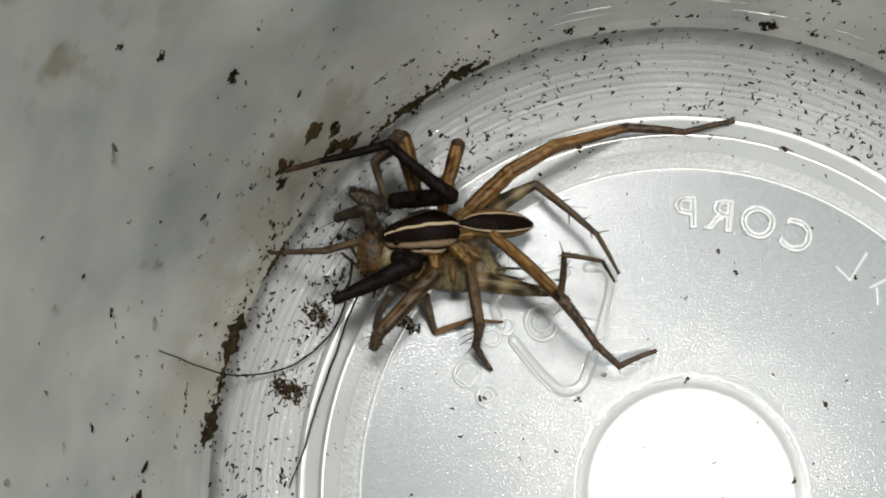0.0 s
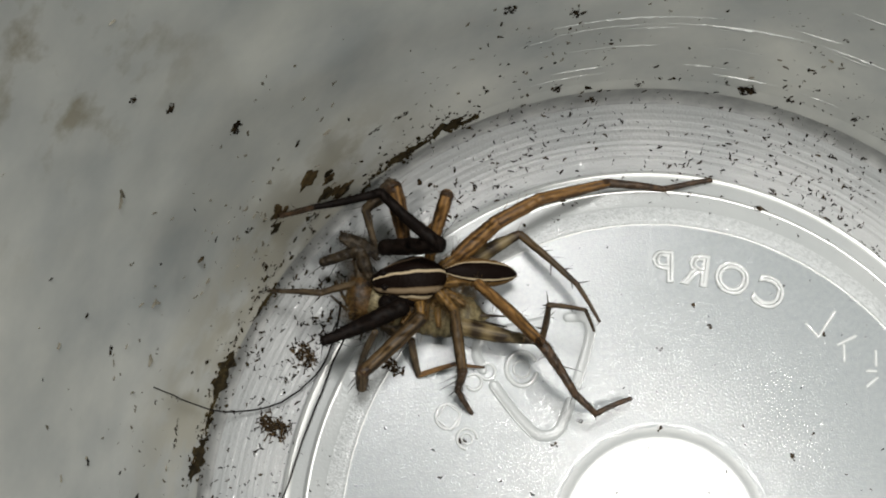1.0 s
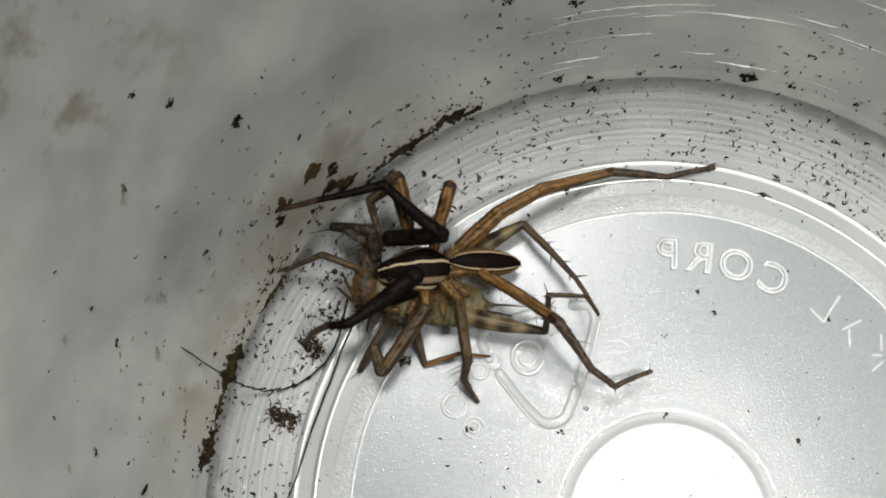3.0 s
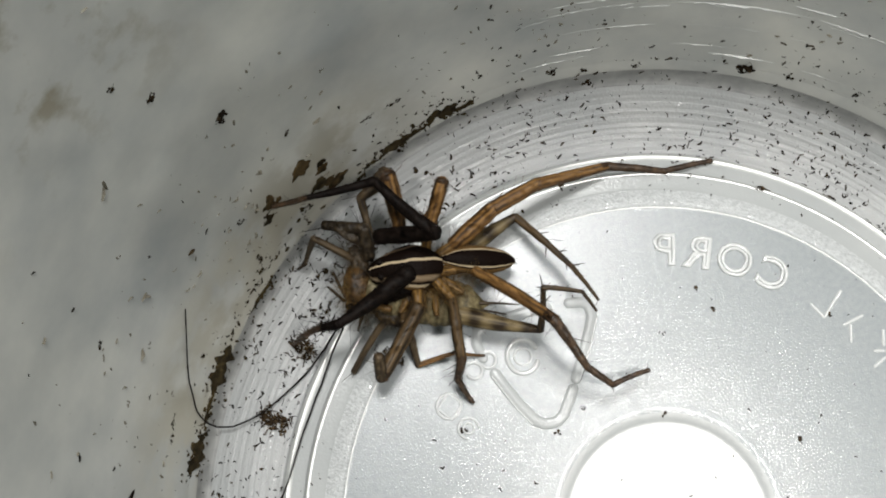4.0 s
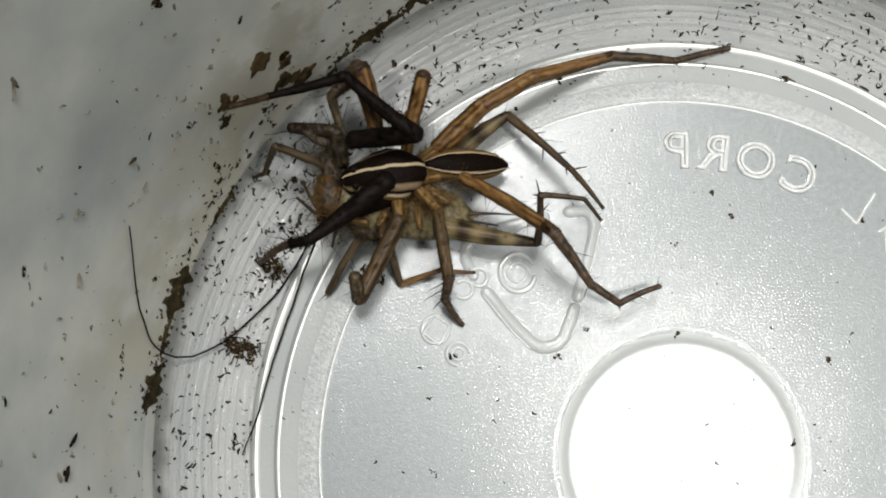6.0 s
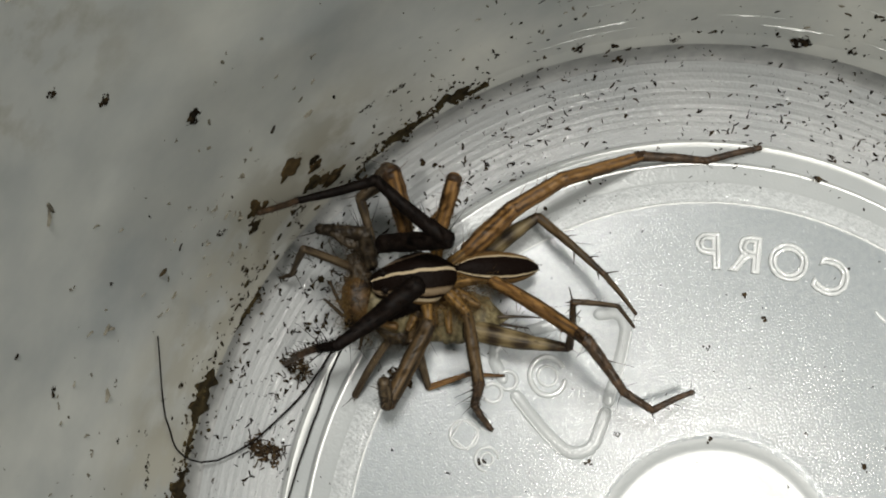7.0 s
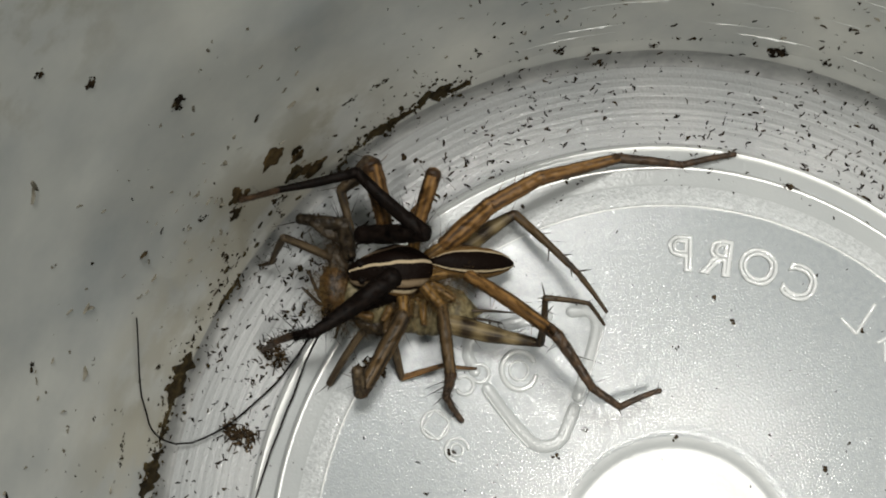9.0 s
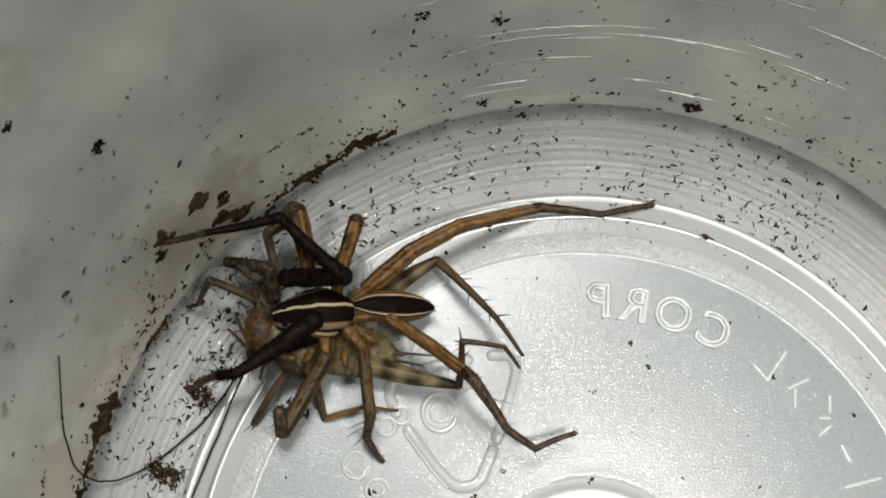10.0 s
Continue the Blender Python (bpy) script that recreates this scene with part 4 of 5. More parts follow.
moves(STRAIGHT_LEG, [
    (0.0, [(-23.82, 21.59, 5.00), (-25.54, 19.72, -0.48)]),
    (1.5, [(-24.10, 22.17, 5.00), (-26.17, 19.07, -0.50)]),
    (2.1, [(-24.38, 22.14, 5.00), (-26.67, 18.81, -0.50)]),
    (2.5, [(-23.74, 22.47, 4.00), (-26.63, 18.93, -0.52)]),
    (3.8, LATE), (10.0, LATE)])
LATE = [(-23.39, 28.38, 3.00), (-23.42, 30.80, 4.50), (-27.04, 32.03, 3.00)]
moves(FOLDED_LEG, [
    (0.0, [(-24.11, 27.38, 3.00), (-24.93, 30.42, 5.50), (-26.84, 30.53, 3.50)]),
    (1.5, [(-23.75, 27.53, 3.00), (-24.41, 31.34, 4.50), (-27.67, 31.18, 3.00)]),
    (2.5, [(-23.69, 28.46, 3.00), (-23.76, 31.36, 4.50), (-26.95, 32.36, 3.00)]),
    (3.8, LATE), (10.0, LATE)])


# ---------------------------------------------------------------- dirt
def grain(rnd, size, stretch=1.0):
    """Points and faces of one rough crumb."""
    bm = bmesh.new()
    bmesh.ops.create_icosphere(bm, subdivisions=1, radius=size)
    turn = Euler((rnd.uniform(0, 6), rnd.uniform(0, 6), rnd.uniform(0, 6))).to_matrix()
    for v in bm.verts:
        v.co = turn @ (Vector((v.co.x * stretch, v.co.y, v.co.z)) * rnd.uniform(0.35, 1.5))
    bm.verts.index_update()
    out = [tuple(v.co) for v in bm.verts], [tuple(v.index for v in f.verts) for f in bm.faces]
    bm.free()
    return out


def normal_at(p):
    r, d = math.hypot(p[0], p[1]), 0.3
    slope = (surface(r + d) - surface(max(r - d, 0))) / (2 * d)
    return Vector((-slope * p[0] / max(r, 0.01), -slope * p[1] / max(r, 0.01), 1)).normalized()


def on_cup(r, z, d):
    """The point of the cup's inner section d millimetres further out from the nearest to r, z, and its normal."""
    j = min(range(len(SECTION)), key=lambda i: (SECTION[i][0] - r) ** 2 + (SECTION[i][1] - z) ** 2)
    step = 1 if d > 0 else -1
    while abs(d) > 0 and 0 < j + step < len(SECTION) - 1:
        p, q = Vector(SECTION[j]), Vector(SECTION[j + step])
        if (q - p).length >= abs(d):
            at, way = p + (q - p).normalized() * abs(d), (q - p) * step
            break
        d -= step * (q - p).length
        j += step
    else:
        at, way = Vector(SECTION[j]), Vector(SECTION[j + 1]) - Vector(SECTION[j])
    way = way.normalized()
    return at, Vector((-way.y, way.x))


def crumb(a, b, width, grains, mat, label, seed, stretch=1.0):
    """A crumb or smear of dirt that lies on the plastic from a to b."""
    rnd = random.Random(seed)
    a, b = Vector(a), Vector(b)
    mid, along, up = (a + b) / 2, (b - a), normal_at((a + b) / 2)
    if mid.xy.length < 43.4:
        p = on_cup(mid.xy.length, mid.z, 0)[0]
        mid = Vector((*(mid.xy.normalized() * p.x), p.y))
    length = max(along.length, 0.01)
    x = along.normalized() if along.length > 0.05 else up.orthogonal().normalized()
    y = up.cross(x).normalized()
    verts, faces = [], []
    for _ in range(int(grains * 3) if grains > 3 else grains):
        u, w = rnd.uniform(-0.5, 0.5) * length, rnd.gauss(0, 0.33) * width
        size = min(width, 0.8) * rnd.choice((0.08, 0.11, 0.15, 0.2, 0.3)) if grains > 3 else width * rnd.uniform(0.4, 0.6)
        vs, fs = grain(rnd, size, stretch * rnd.uniform(0.8, 1.4))
        n = len(verts)
        for q in vs:
            q = Vector(q)
            verts.append((u + q.x, w + q.y, max(q.z * 0.4 + size * 0.2, -0.05)))
        faces += [tuple(i + n for i in f) for f in fs]
    m = Matrix((x, y, x.cross(y))).transposed().to_4x4()
    m.translation = mid * MM
    ob = new("dirt_crumb", mesh_from("dirt_crumb", verts, faces, [mat], False))
    ob.matrix_basis = m
    tagged(ob, label, "dirt", "dirt on the cup")


def smear(a, b, width, seed):
    """A ragged film of earth along the corner seam from a to b."""
    rnd = random.Random(seed)
    verts, faces = [], []
    r0, r1 = math.hypot(a[0], a[1]), math.hypot(b[0], b[1])
    q0, q1 = math.atan2(a[1], a[0]) % (2 * math.pi), math.atan2(b[1], b[0]) % (2 * math.pi)
    n, wide = max(12, int((Vector(b) - Vector(a)).length * 6)), 8
    for i in range(n + 1):
        u = i / n
        r, z, q = r0 + (r1 - r0) * u, a[2] + (b[2] - a[2]) * u, q0 + (q1 - q0) * u
        end = min(1, 4 * min(u, 1 - u) + 0.05)
        lo = -width * end * (0.5 + 0.6 * noise.noise(Vector((u * n * 0.22, seed, 0))))
        hi = width * end * (0.5 + 0.6 * noise.noise(Vector((u * n * 0.22, seed, 5))))
        for j in range(wide + 1):
            v = j / wide
            p, up = on_cup(r, z, lo + (hi - lo) * v + rnd.uniform(-0.05, 0.05))
            h = -0.02 + 0.20 * (1 - (2 * v - 1) ** 4) * (0.6 + 0.7 * noise.noise(Vector((u * n * 0.5, v * 4, seed)))) * end
            p = p + up * h
            verts.append((p.x * math.cos(q), p.x * math.sin(q), p.y))
    for i in range(n):
        for j in range(wide):
            k = i * (wide + 1) + j
            faces.append((k, k + 1, k + wide + 2, k + wide + 1))
    for _ in range(int(n * 1.5)):
        u = rnd.random()
        r, z, q = r0 + (r1 - r0) * u, a[2] + (b[2] - a[2]) * u, q0 + (q1 - q0) * u + rnd.uniform(-0.01, 0.01)
        p, up = on_cup(r, z, rnd.gauss(0, 0.6) * width)
        size = rnd.choice((0.06, 0.09, 0.13, 0.2))
        vs, fs = grain(rnd, size, 1.4)
        c, k = Vector((p.x * math.cos(q), p.x * math.sin(q), p.y)), len(verts)
        verts += [tuple(c + Vector(w)) for w in vs]
        faces += [tuple(i + k for i in f) for f in fs]
    ob = new("dirt_smear", mesh_from("dirt_smear", verts, faces, [SMUDGE], True))
    tagged(ob, SMEAR, "dirt", "dirt on the cup")


DARK, SMEAR = "dark brown dirt crumb stuck to the plastic", "brown smear of earth in the cup's corner seam"
crumb((-32.49, 35.74, 26.30), (-31.78, 36.55, 26.93), 0.8, 14, DIRT, DARK, 0)
crumb((-28.26, 36.92, 17.68), (-28.02, 37.08, 17.58), 0.55, 4, DIRT, DARK, 1)
crumb((-22.26, 39.04, 10.24), (-20.84, 39.81, 10.26), 0.4, 10, DIRT, DARK, 7)
crumb((-19.92, 40.22, 9.96), (-18.29, 40.90, 9.60), 0.45, 12, DIRT, DARK, 8)
crumb((-42.37, 13.83, 8.46), (-41.61, 16.44, 9.30), 0.45, 16, DIRT, DARK, 9)
crumb((-28.58, 33.57, 6.18), (-27.89, 33.61, 4.23), 0.6, 8, DIRT, DARK, 10)
crumb((-28.48, 33.32, 4.99), (-28.41, 32.52, 2.48), 0.5, 8, DIRT, DARK, 11)
crumb((-30.95, 32.64, 10.44), (-31.79, 31.73, 10.16), 0.45, 8, DIRT, DARK, 12)
crumb((-31.02, 33.01, 11.94), (-30.42, 33.06, 10.16), 0.7, 5, EARTH, DARK, 13)
crumb((-29.74, 25.07, -2.15), (-29.48, 24.32, -2.39), 0.55, 5, DIRT, DARK, 14)
crumb((-28.48, 24.67, -2.57), (-27.91, 24.70, -2.72), 0.45, 4, DIRT, DARK, 15)
crumb((-27.60, 27.88, -1.97), (-27.50, 27.31, -2.19), 0.4, 4, DIRT, DARK, 16)
crumb((-33.11, 29.36, 6.97), (-32.87, 29.11, 5.32), 0.5, 8, DIRT, DARK, 17)
crumb((14.67, 29.96, -0.95), (15.99, 29.87, -1.73), 1.1, 16, EARTH, DARK, 18)
crumb((21.71, 28.10, -1.94), (22.69, 28.38, -2.78), 0.85, 12, EARTH, DARK, 19)
crumb((-6.09, 11.61, -0.01), (-5.84, 11.99, -0.01), 0.42, 4, DIRT, DARK, 20)
crumb((-16.82, 11.42, -0.01), (-16.84, 10.41, -0.01), 0.4, 5, DIRT, DARK, 21)
crumb((1.22, 9.46, -0.01), (1.69, 9.95, -0.01), 0.28, 3, DIRT, DARK, 22)
crumb((2.84, 17.80, -0.01), (3.36, 17.96, -0.01), 0.20, 2, DIRT, DARK, 100)
crumb((7.89, 18.45, -0.01), (8.11, 18.89, -0.01), 0.30, 3, DIRT, DARK, 101)
crumb((9.20, 9.11, -0.01), (9.58, 8.65, -0.01), 0.20, 2, DIRT, DARK, 102)
crumb((-8.85, 9.69, -0.01), (-8.41, 9.77, -0.01), 0.30, 3, DIRT, DARK, 103)
crumb((13.50, 5.11, -0.01), (13.78, 5.53, -0.01), 0.20, 2, DIRT, DARK, 104)
crumb((13.96, 5.84, -0.01), (14.24, 5.96, -0.01), 0.30, 3, DIRT, DARK, 105)
crumb((15.33, 7.15, -0.01), (15.61, 7.35, -0.01), 0.20, 2, DIRT, DARK, 106)
crumb((18.52, 16.53, -0.01), (18.84, 16.93, -0.01), 0.30, 3, DIRT, DARK, 107)
crumb((-13.29, 15.57, -0.01), (-13.65, 16.05, -0.01), 0.20, 2, DIRT, DARK, 108)
crumb((6.70, 21.00, -0.01), (6.72, 21.30, -0.01), 0.30, 3, DIRT, DARK, 109)
crumb((2.43, 17.57, -0.01), (2.83, 17.61, -0.01), 0.20, 2, DIRT, DARK, 110)
crumb((25.24, 12.33, -0.01), (25.68, 12.57, -0.01), 0.30, 3, DIRT, DARK, 111)
crumb((0.23, 42.59, 1.05), (0.47, 42.15, 0.24), 0.5, 6, DIRT, DARK, 23)
crumb((14.18, 41.11, 3.34), (15.47, 40.58, 3.18), 0.75, 12, DIRT, DARK, 24)
crumb((-4.03, 43.35, 3.54), (-3.31, 43.23, 2.98), 0.6, 8, DIRT, DARK, 25)
crumb((-0.58, 43.23, 2.65), (-0.10, 43.25, 2.68), 0.5, 6, DIRT, DARK, 26)
crumb((4.11, 43.04, 2.63), (5.08, 42.86, 2.43), 0.5, 8, DIRT, DARK, 27)
crumb((18.44, 39.33, 3.23), (19.10, 39.03, 3.26), 0.5, 6, DIRT, DARK, 28)
crumb((-4.26, 33.05, -0.95), (-3.72, 32.82, -0.93), 0.42, 3, DIRT, DARK, 29)
crumb((-8.39, 31.18, -0.88), (-7.84, 31.00, -0.87), 0.36, 2, DIRT, DARK, 30)
crumb((-17.90, 36.96, -0.83), (-17.41, 36.35, -1.33), 0.5, 3, DIRT, DARK, 31)
crumb((-16.78, 36.61, -1.35), (-16.03, 36.37, -1.66), 0.4, 3, DIRT, DARK, 32)
crumb((-6.47, 39.10, -1.73), (-5.95, 39.22, -1.71), 0.4, 4, DIRT, DARK, 33)
crumb((-5.77, 41.06, -0.44), (-5.56, 40.53, -0.97), 0.4, 4, DIRT, DARK, 34)
crumb((17.53, 32.11, -2.78), (17.74, 31.41, -2.77), 0.45, 5, DIRT, DARK, 35)
crumb((6.98, 36.35, -2.80), (7.11, 35.71, -2.78), 0.4, 4, DIRT, DARK, 36)
crumb((0.44, 34.44, -1.79), (1.38, 34.66, -1.82), 0.4, 5, DIRT, DARK, 37)
crumb((7.28, 33.77, -1.81), (7.90, 33.84, -1.84), 0.35, 4, DIRT, DARK, 38)
crumb((10.27, 33.59, -1.89), (10.87, 33.61, -1.91), 0.5, 5, DIRT, DARK, 39)
crumb((-37.22, 34.99, 39.58), (-37.21, 34.84, 39.09), 0.55, 6, DIRT, DARK, 40)
crumb((-35.74, 35.18, 35.11), (-35.34, 35.67, 35.44), 0.6, 8, DIRT, DARK, 41)
crumb((-43.34, 20.78, 25.19), (-43.13, 21.11, 24.98), 0.5, 6, DIRT, DARK, 42)
crumb((-33.66, 30.92, 13.89), (-33.09, 31.22, 12.90), 0.45, 6, DIRT, DARK, 43)
crumb((-39.07, 20.98, 7.43), (-38.83, 21.38, 7.34), 0.45, 6, DIRT, DARK, 44)
crumb((-39.78, 17.25, 3.01), (-39.30, 16.96, 1.54), 0.4, 6, DIRT, DARK, 45)
crumb((-42.47, 17.39, 14.81), (-42.26, 17.75, 14.55), 0.4, 4, DIRT, DARK, 46)
crumb((-9.59, 45.76, 18.89), (-8.49, 45.95, 18.77), 0.7, 9, DIRT, DARK, 47)
crumb((-3.45, 46.15, 16.63), (-2.74, 45.92, 15.34), 0.7, 9, DIRT, DARK, 48)
crumb((14.36, 41.00, 3.23), (15.51, 40.67, 3.52), 0.8, 12, DIRT, DARK, 49)
crumb((-0.35, 42.53, 0.92), (0.45, 42.24, 0.34), 0.6, 8, DIRT, DARK, 50)
crumb((20.48, 41.03, 14.63), (20.92, 40.80, 14.60), 0.4, 4, DIRT, DARK, 51)
crumb((9.13, -0.48, -0.01), (9.73, -0.78, -0.01), 0.42, 5, DIRT, DARK, 52)
crumb((-21.39, 2.85, -0.01), (-20.79, 2.02, -0.01), 0.4, 5, DIRT, DARK, 53)
crumb((0.54, -2.29, -0.01), (0.95, -2.70, -0.01), 0.4, 4, DIRT, DARK, 54)
crumb((-17.73, 11.32, -0.01), (-16.71, 11.38, -0.01), 0.45, 6, DIRT, DARK, 55)

for k, (x, y, z) in enumerate(((8.21, 34.46, -1.9), (9.55, 33.73, -1.75), (11.08, 33.84, -1.7), (2.35, 34.77, -1.75), (0.4, 34.99, -1.75), (-2.24, 34.56, -1.72), (-2.93, 32.72, -0.9), (-4.99, 31.29, -0.6), (8.5, 32.09, -0.82), (11.78, 31.62, -1.5))):
    crumb((x - 0.3, y - 0.1, z), (x + 0.3, y + 0.15, z), 0.34, 4, DIRT, DARK, 60 + k)


smear((-16.19, 40.24, 3.03), (-12.69, 41.53, 3.16), 1.96, 0)
smear((-21.05, 37.71, 2.52), (-17.19, 39.81, 3.01), 1.49, 1)
smear((-36.88, 22.48, 2.53), (-39.35, 17.86, 2.58), 2.79, 2)
smear((-40.26, 15.07, 1.97), (-42.12, 10.99, 3.52), 2.61, 3)
smear((-32.27, 28.14, 1.56), (-34.92, 24.79, 1.59), 0.59, 4)
smear((-13.46, 40.93, 2.24), (-10.95, 41.98, 3.06), 0.82, 5)
smear((-37.96, 21.02, 3.08), (-38.75, 19.34, 2.85), 1.49, 7)
smear((-38.86, 18.91, 2.58), (-40.37, 15.10, 2.29), 0.65, 8)
smear((-18.96, 38.98, 2.96), (-15.94, 40.32, 2.96), 0.59, 10)
smear((-23.70, 35.84, 1.91), (-21.05, 37.71, 2.52), 0.39, 11)


def patch(where, wide, high, mat, seed):
    """A thin irregular film of dried dirt on the plastic."""
    rnd = random.Random(seed)
    r, q0 = math.hypot(where[0], where[1]), math.atan2(where[1], where[0])
    verts, faces, n = [], [], 40
    turn = rnd.uniform(-0.5, 0.5)
    for k in range(5):
        for i in range(n):
            a = 2 * math.pi * i / n
            edge = 1 + 0.55 * noise.noise(Vector((math.cos(a) * 1.7, math.sin(a) * 1.7, seed * 3.7))) + 0.2 * noise.noise(Vector((math.cos(a) * 4, math.sin(a) * 5, seed)))
            u, v = wide * 0.6 * math.cos(a) * edge * k / 4, high * 0.6 * math.sin(a) * edge * k / 4
            u, v = u * math.cos(turn) - v * math.sin(turn), u * math.sin(turn) + v * math.cos(turn)
            p, up = on_cup(r, where[2], v)
            p = p + up * (0.02 + (0.0 if k == 4 else rnd.uniform(0.02, 0.07)) - (0.05 if k == 4 else 0))
            q = q0 + u / r
            verts.append((p.x * math.cos(q), p.x * math.sin(q), p.y))
    for k in range(4):
        for i in range(n):
            j = (i + 1) % n
            faces.append((k * n + i, k * n + j, k * n + n + j, k * n + n + i))
    ob = new("dirt_patch", mesh_from("dirt_patch", verts, faces, [mat], True))
    tagged(ob, "flat patch of dried light brown dirt" if mat == OLIVE else "flat patch of dried dark brown dirt", "dirt", "dirt on the cup")


patch((-27.93, 35.38, 10.83), 2.1, 1.9, OLIVE, 0)
patch((-26.19, 36.39, 9.7), 1.0, 1.0, SMUDGE, 1)
patch((-26.25, 35.99, 8.36), 1.2, 1.3, OLIVE, 2)
patch((-26.68, 35.22, 6.62), 1.5, 2.0, SMUDGE, 3)
patch((-25.19, 35.82, 4.71), 2.1, 1.3, OLIVE, 4)
patch((-30.87, 32.94, 11.15), 1.1, 1.7, OLIVE, 5)
patch((-31.37, 31.92, 9.3), 0.7, 1.3, SMUDGE, 6)
patch((-25.9, 35.5, 5.6), 1.2, 1.2, OLIVE, 7)
patch((-30.47, 33.14, 10.64), 1.0, 0.8, OLIVE, 8)
patch((-31.41, 32.48, 11.43), 0.6, 0.5, SMUDGE, 9)
patch((-31.26, 32.10, 9.63), 0.9, 0.6, SMUDGE, 10)
patch((-31.65, 31.52, 8.99), 0.5, 0.45, SMUDGE, 11)
patch((-28.71, 33.26, 5.47), 0.5, 0.9, SMUDGE, 12)
patch((-29.23, 32.55, 4.55), 0.5, 0.5, SMUDGE, 13)
patch((-30.17, 31.67, 4.53), 0.6, 0.35, SMUDGE, 14)
patch((-26.95, 33.86, 2.75), 0.65, 0.4, SMUDGE, 15)
patch((-23.44, 34.58, -0.14), 0.7, 0.6, SMUDGE, 16)
patch((-33.25, 28.45, 4.60), 0.8, 0.6, SMUDGE, 17)
patch((-31.82, 29.65, 3.36), 0.5, 0.3, SMUDGE, 18)
patch((-30.75, 30.32, 2.48), 0.6, 0.4, SMUDGE, 19)
patch((-27.81, 28.55, -1.59), 0.45, 0.7, SMUDGE, 20)
patch((-27.17, 28.21, -2.01), 0.35, 0.5, SMUDGE, 21)
patch((-32.07, 32.05, 12.15), 0.35, 0.3, SMUDGE, 22)
patch((-27.42, 34.53, 6.21), 0.5, 0.4, SMUDGE, 23)
patch((-23.07, 36.61, 2.75), 0.4, 0.3, SMUDGE, 24)


def tuft(where, size, count, seed):
    """A loose heap of brown fibres and crumbs."""
    rnd = random.Random(seed)
    up = normal_at(where)
    verts, faces = [], []
    for _ in range(count):
        a = Vector((rnd.gauss(0, 0.2), rnd.gauss(0, 0.4), 0)) * size
        d = Vector((rnd.uniform(-1, 1), rnd.uniform(-1, 1), rnd.uniform(-0.1, 0.35))).normalized() * rnd.uniform(0.12, 0.42) * size
        w = rnd.uniform(0.025, 0.06)
        side = d.cross(Vector((0, 0, 1))).normalized() * w
        n = len(verts)
        a.z = 0.12
        for q in (a, a + d * 0.5 + Vector((0, 0, 0.1)), a + d):
            verts += [tuple(q + side), tuple(q + Vector((0, 0, w * 1.5))), tuple(q - side)]
        for k in (0, 3):
            faces += [(n + k, n + k + 1, n + k + 4, n + k + 3), (n + k + 1, n + k + 2, n + k + 5, n + k + 4), (n + k + 2, n + k, n + k + 3, n + k + 5)]
        faces += [(n, n + 2, n + 1), (n + 6, n + 7, n + 8)]
    for _ in range(count * 2):
        size_of = rnd.choice((0.05, 0.08, 0.11, 0.17))
        vs, fs = grain(rnd, size_of, 1.4)
        n, a = len(verts), Vector((rnd.gauss(0, 0.18), rnd.gauss(0, 0.36), 0)) * size
        verts += [(a.x + q[0], a.y + q[1], max(q[2] * 0.6 + size_of * 0.3, -0.03)) for q in vs]
        faces += [tuple(i + n for i in f) for f in fs]
    x = up.orthogonal().normalized()
    m = Matrix((x, up.cross(x), up)).transposed().to_4x4()
    m.translation = Vector(where) * MM
    ob = new("dirt_tuft", mesh_from("dirt_tuft", verts, faces, [FIBRE], False))
    ob.matrix_basis = m
    tagged(ob, "loose tuft of brown earthy fibres on the plastic", "dirt", "dirt on the cup")


tuft((-35.06, 15.37, -2.35), 2.2, 70, 3)
tuft((-33.86, 15.19, -2.77), 2.0, 30, 4)
tuft((-30.84, 21.55, -2.58), 2.6, 50, 5)
tuft((-22.73, 19.15, -0.03), 1.6, 30, 7)


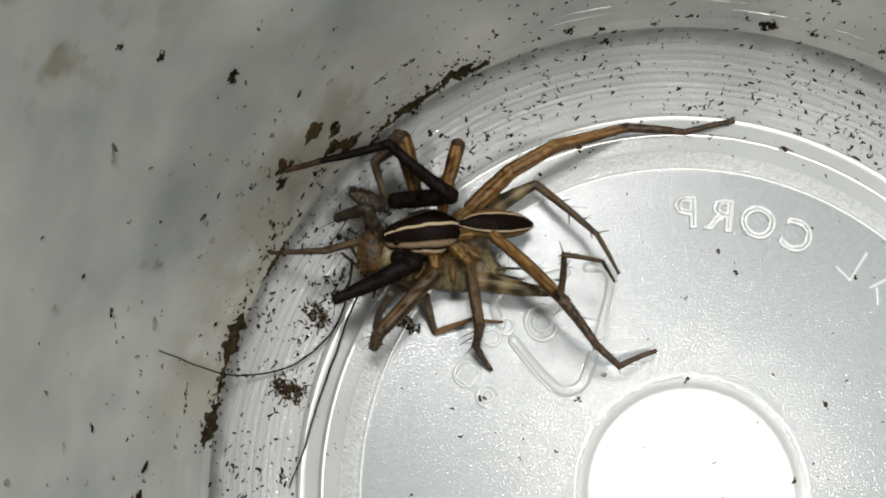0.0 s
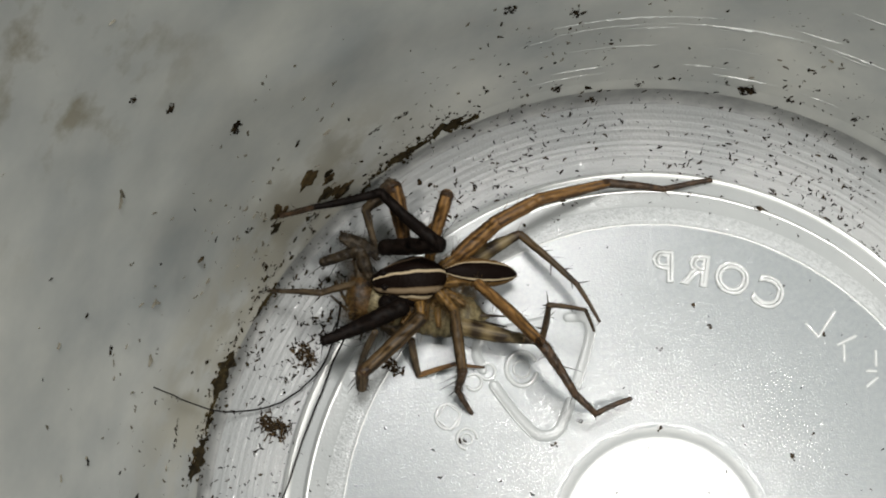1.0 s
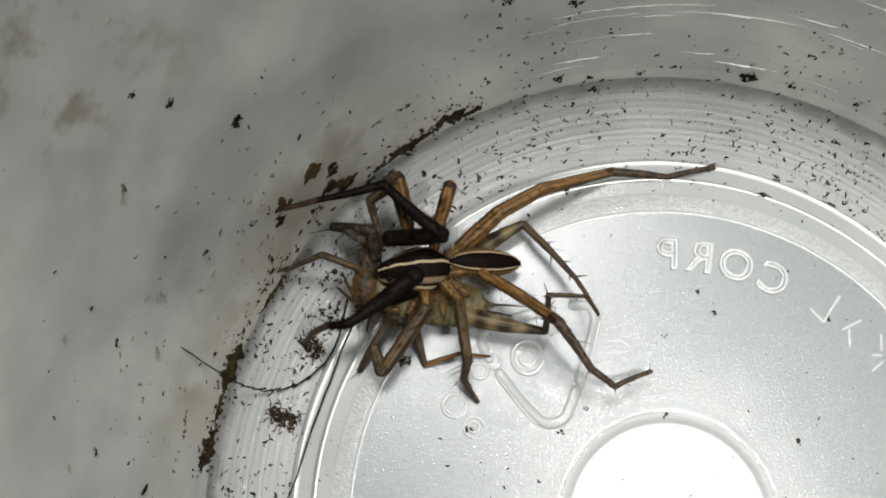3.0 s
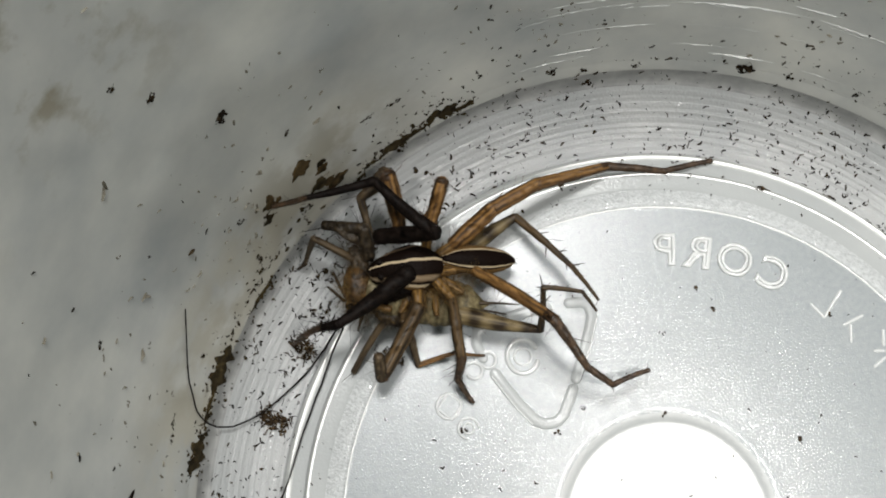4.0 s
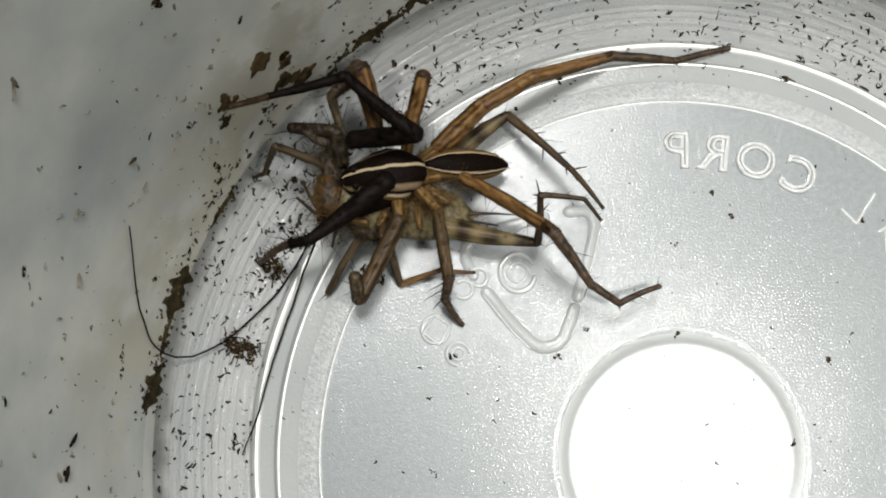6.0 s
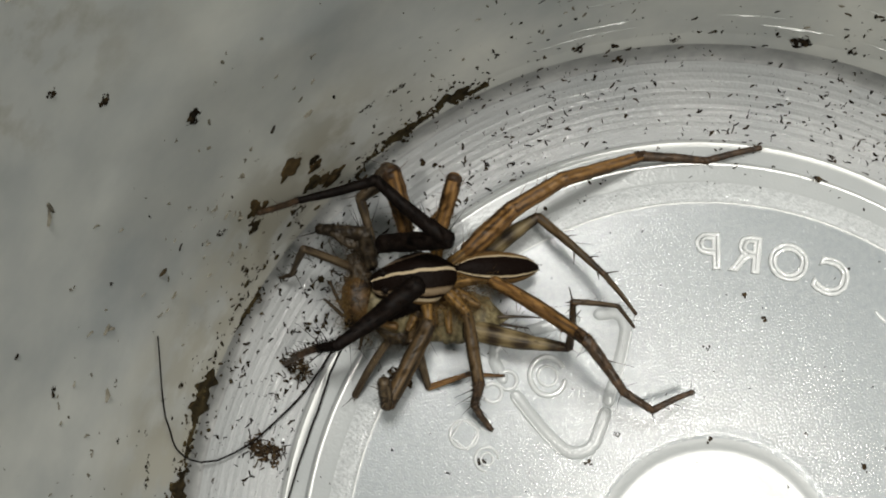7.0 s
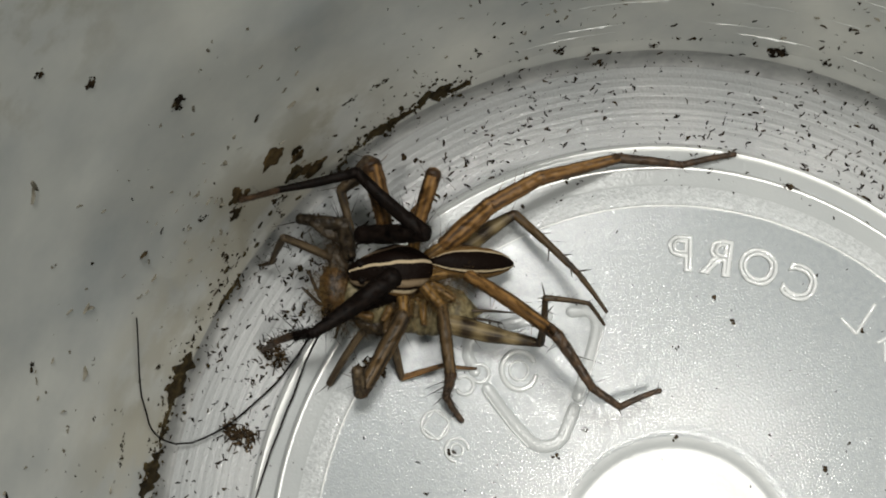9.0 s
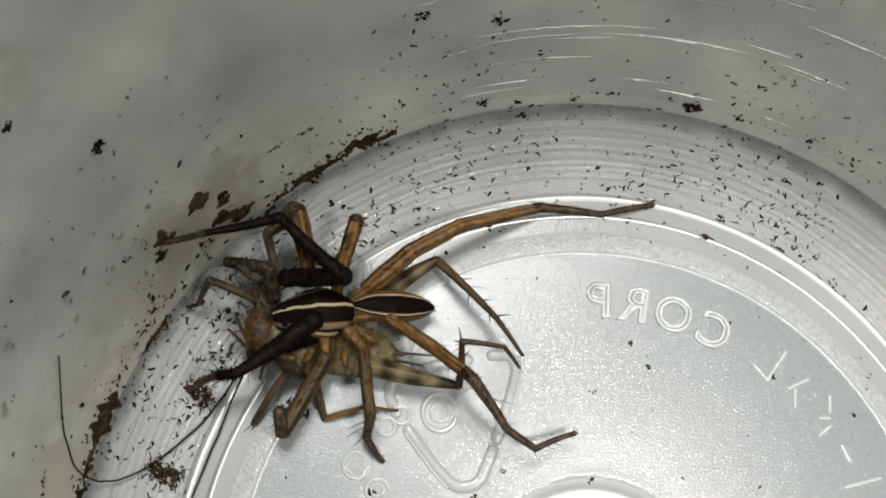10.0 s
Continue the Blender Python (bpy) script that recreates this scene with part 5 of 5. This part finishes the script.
def specks():
    """Countless fine droppings over the bottom and the lower wall."""
    rnd = random.Random(11)
    verts, faces, pale = [], [], [[], []]

    def put(r, z, a, size, verts=verts, faces=faces):
        p = Vector((r * math.cos(a), r * math.sin(a), z))
        up = normal_at(p)
        x = up.orthogonal().normalized()
        x = Matrix.Rotation(rnd.uniform(0, 6.3), 3, up) @ x
        y = up.cross(x)
        for part_of in range(rnd.choice((1, 1, 1, 1, 1, 2))):
            long, wide = size * rnd.uniform(0.4, 1.1), size * rnd.uniform(0.24, 0.46)
            bend, n = y * rnd.uniform(-0.35, 0.35) * long, len(verts)
            for u in (-1, 0, 1):
                for v, w in ((-1, 0), (1, 0), (0, 1.2)):
                    k = rnd.uniform(0.5, 1.2) * (0.65 if u else 1)
                    verts.append(tuple(p + x * long * u * rnd.uniform(0.8, 1.1) + bend * abs(u) + y * wide * v * k + up * wide * (w * k + 0.1)))
            for q in (0, 3):
                for a0, b0 in ((0, 1), (1, 2), (2, 0)):
                    faces.append((n + q + a0, n + q + b0, n + q + 3 + b0, n + q + 3 + a0))
            faces.append((n + 2, n + 1, n))
            faces.append((n + 6, n + 7, n + 8))
            p = p + x * long * rnd.choice((-0.9, 0.9))
            x = Matrix.Rotation(rnd.uniform(0.6, 1.6), 3, up) @ x
            y = up.cross(x)

    def clustered():
        while True:
            a, b = rnd.uniform(0, 2 * math.pi), rnd.uniform(0, 1)
            if noise.noise(Vector((math.cos(a) * 4, math.sin(a) * 4, b * 2))) > rnd.uniform(-0.6, 0.5):
                return a, b
    for _ in range(3000):
        a, b = clustered()
        r = 35.5 + 7.6 * b
        put(r, surface(r), a, rnd.choice((0.07, 0.09, 0.12, 0.17, 0.23, 0.32)))
    for _ in range(2000):
        a, b = clustered()
        z = 3.4 + 26 * b ** 2.2
        faint = pale if rnd.random() < (z - 4) / 14 else (verts, faces)
        put(43.5 + 15 * (z - 3.4) / 71.6, z, a, rnd.choice((0.07, 0.09, 0.12, 0.17, 0.23, 0.32)), *faint)
    side = math.atan2(*(-30.78, 29.41, 1.00)[1::-1])
    for _ in range(75):
        a, r = side + rnd.gauss(0, 0.3), rnd.uniform(36, 43.4)
        for _ in range(rnd.randrange(2, 10)):
            q = min(max(r + rnd.gauss(0, 0.5), 35.95), 43.4)
            put(q, surface(q), a + rnd.gauss(0, 0.014), rnd.choice((0.05, 0.07, 0.1, 0.15, 0.24, 0.34)))
    for _ in range(40):
        a, z = side + rnd.gauss(-0.05, 0.4), rnd.uniform(8, 34)
        put(43.5 + 15 * (z - 3.4) / 71.6, z, a, rnd.choice((0.2, 0.3, 0.4, 0.55)), *(pale if rnd.random() < 0.75 else (verts, faces)))
    for _ in range(160):
        z = rnd.uniform(10, 55)
        put(43.5 + 15 * (z - 3.4) / 71.6, z, rnd.uniform(0, 6.3), rnd.choice((0.14, 0.2, 0.3)), *(pale if rnd.random() < 0.7 else (verts, faces)))
    for _ in range(220):
        r = rnd.uniform(30.5, 35.5)
        put(r, surface(r), rnd.uniform(0, 6.3), rnd.choice((0.1, 0.14, 0.2)))
    for _ in range(200):
        r = 29.5 * math.sqrt(rnd.random())
        put(r, surface(r), rnd.uniform(0, 6.3), rnd.choice((0.06, 0.09, 0.12, 0.2)))
    ob = new("droppings", mesh_from("droppings", verts, faces, [DIRT], False))
    tagged(ob, "countless tiny dark droppings and crumbs scattered over the plastic", "dirt", kind="stuff")
    ob = new("faint_spots", mesh_from("faint_spots", *pale, [FAINT], False))
    tagged(ob, "many faint grey-brown dirt spots on the side wall", "dirt", kind="stuff")


specks()


def motions():
    for obs, keys in MOVING:
        sets = [(t, limb_rows(obs, joints)) for t, joints in keys]
        for i, (ob, _) in enumerate(obs):
            walk(ob, [(t, rows[i]) for t, rows in sets])
            for spur, shin, at in RIDERS:
                if shin == ob:
                    walk(spur, [(t, rows[i] @ at) for t, rows in sets])


motions()
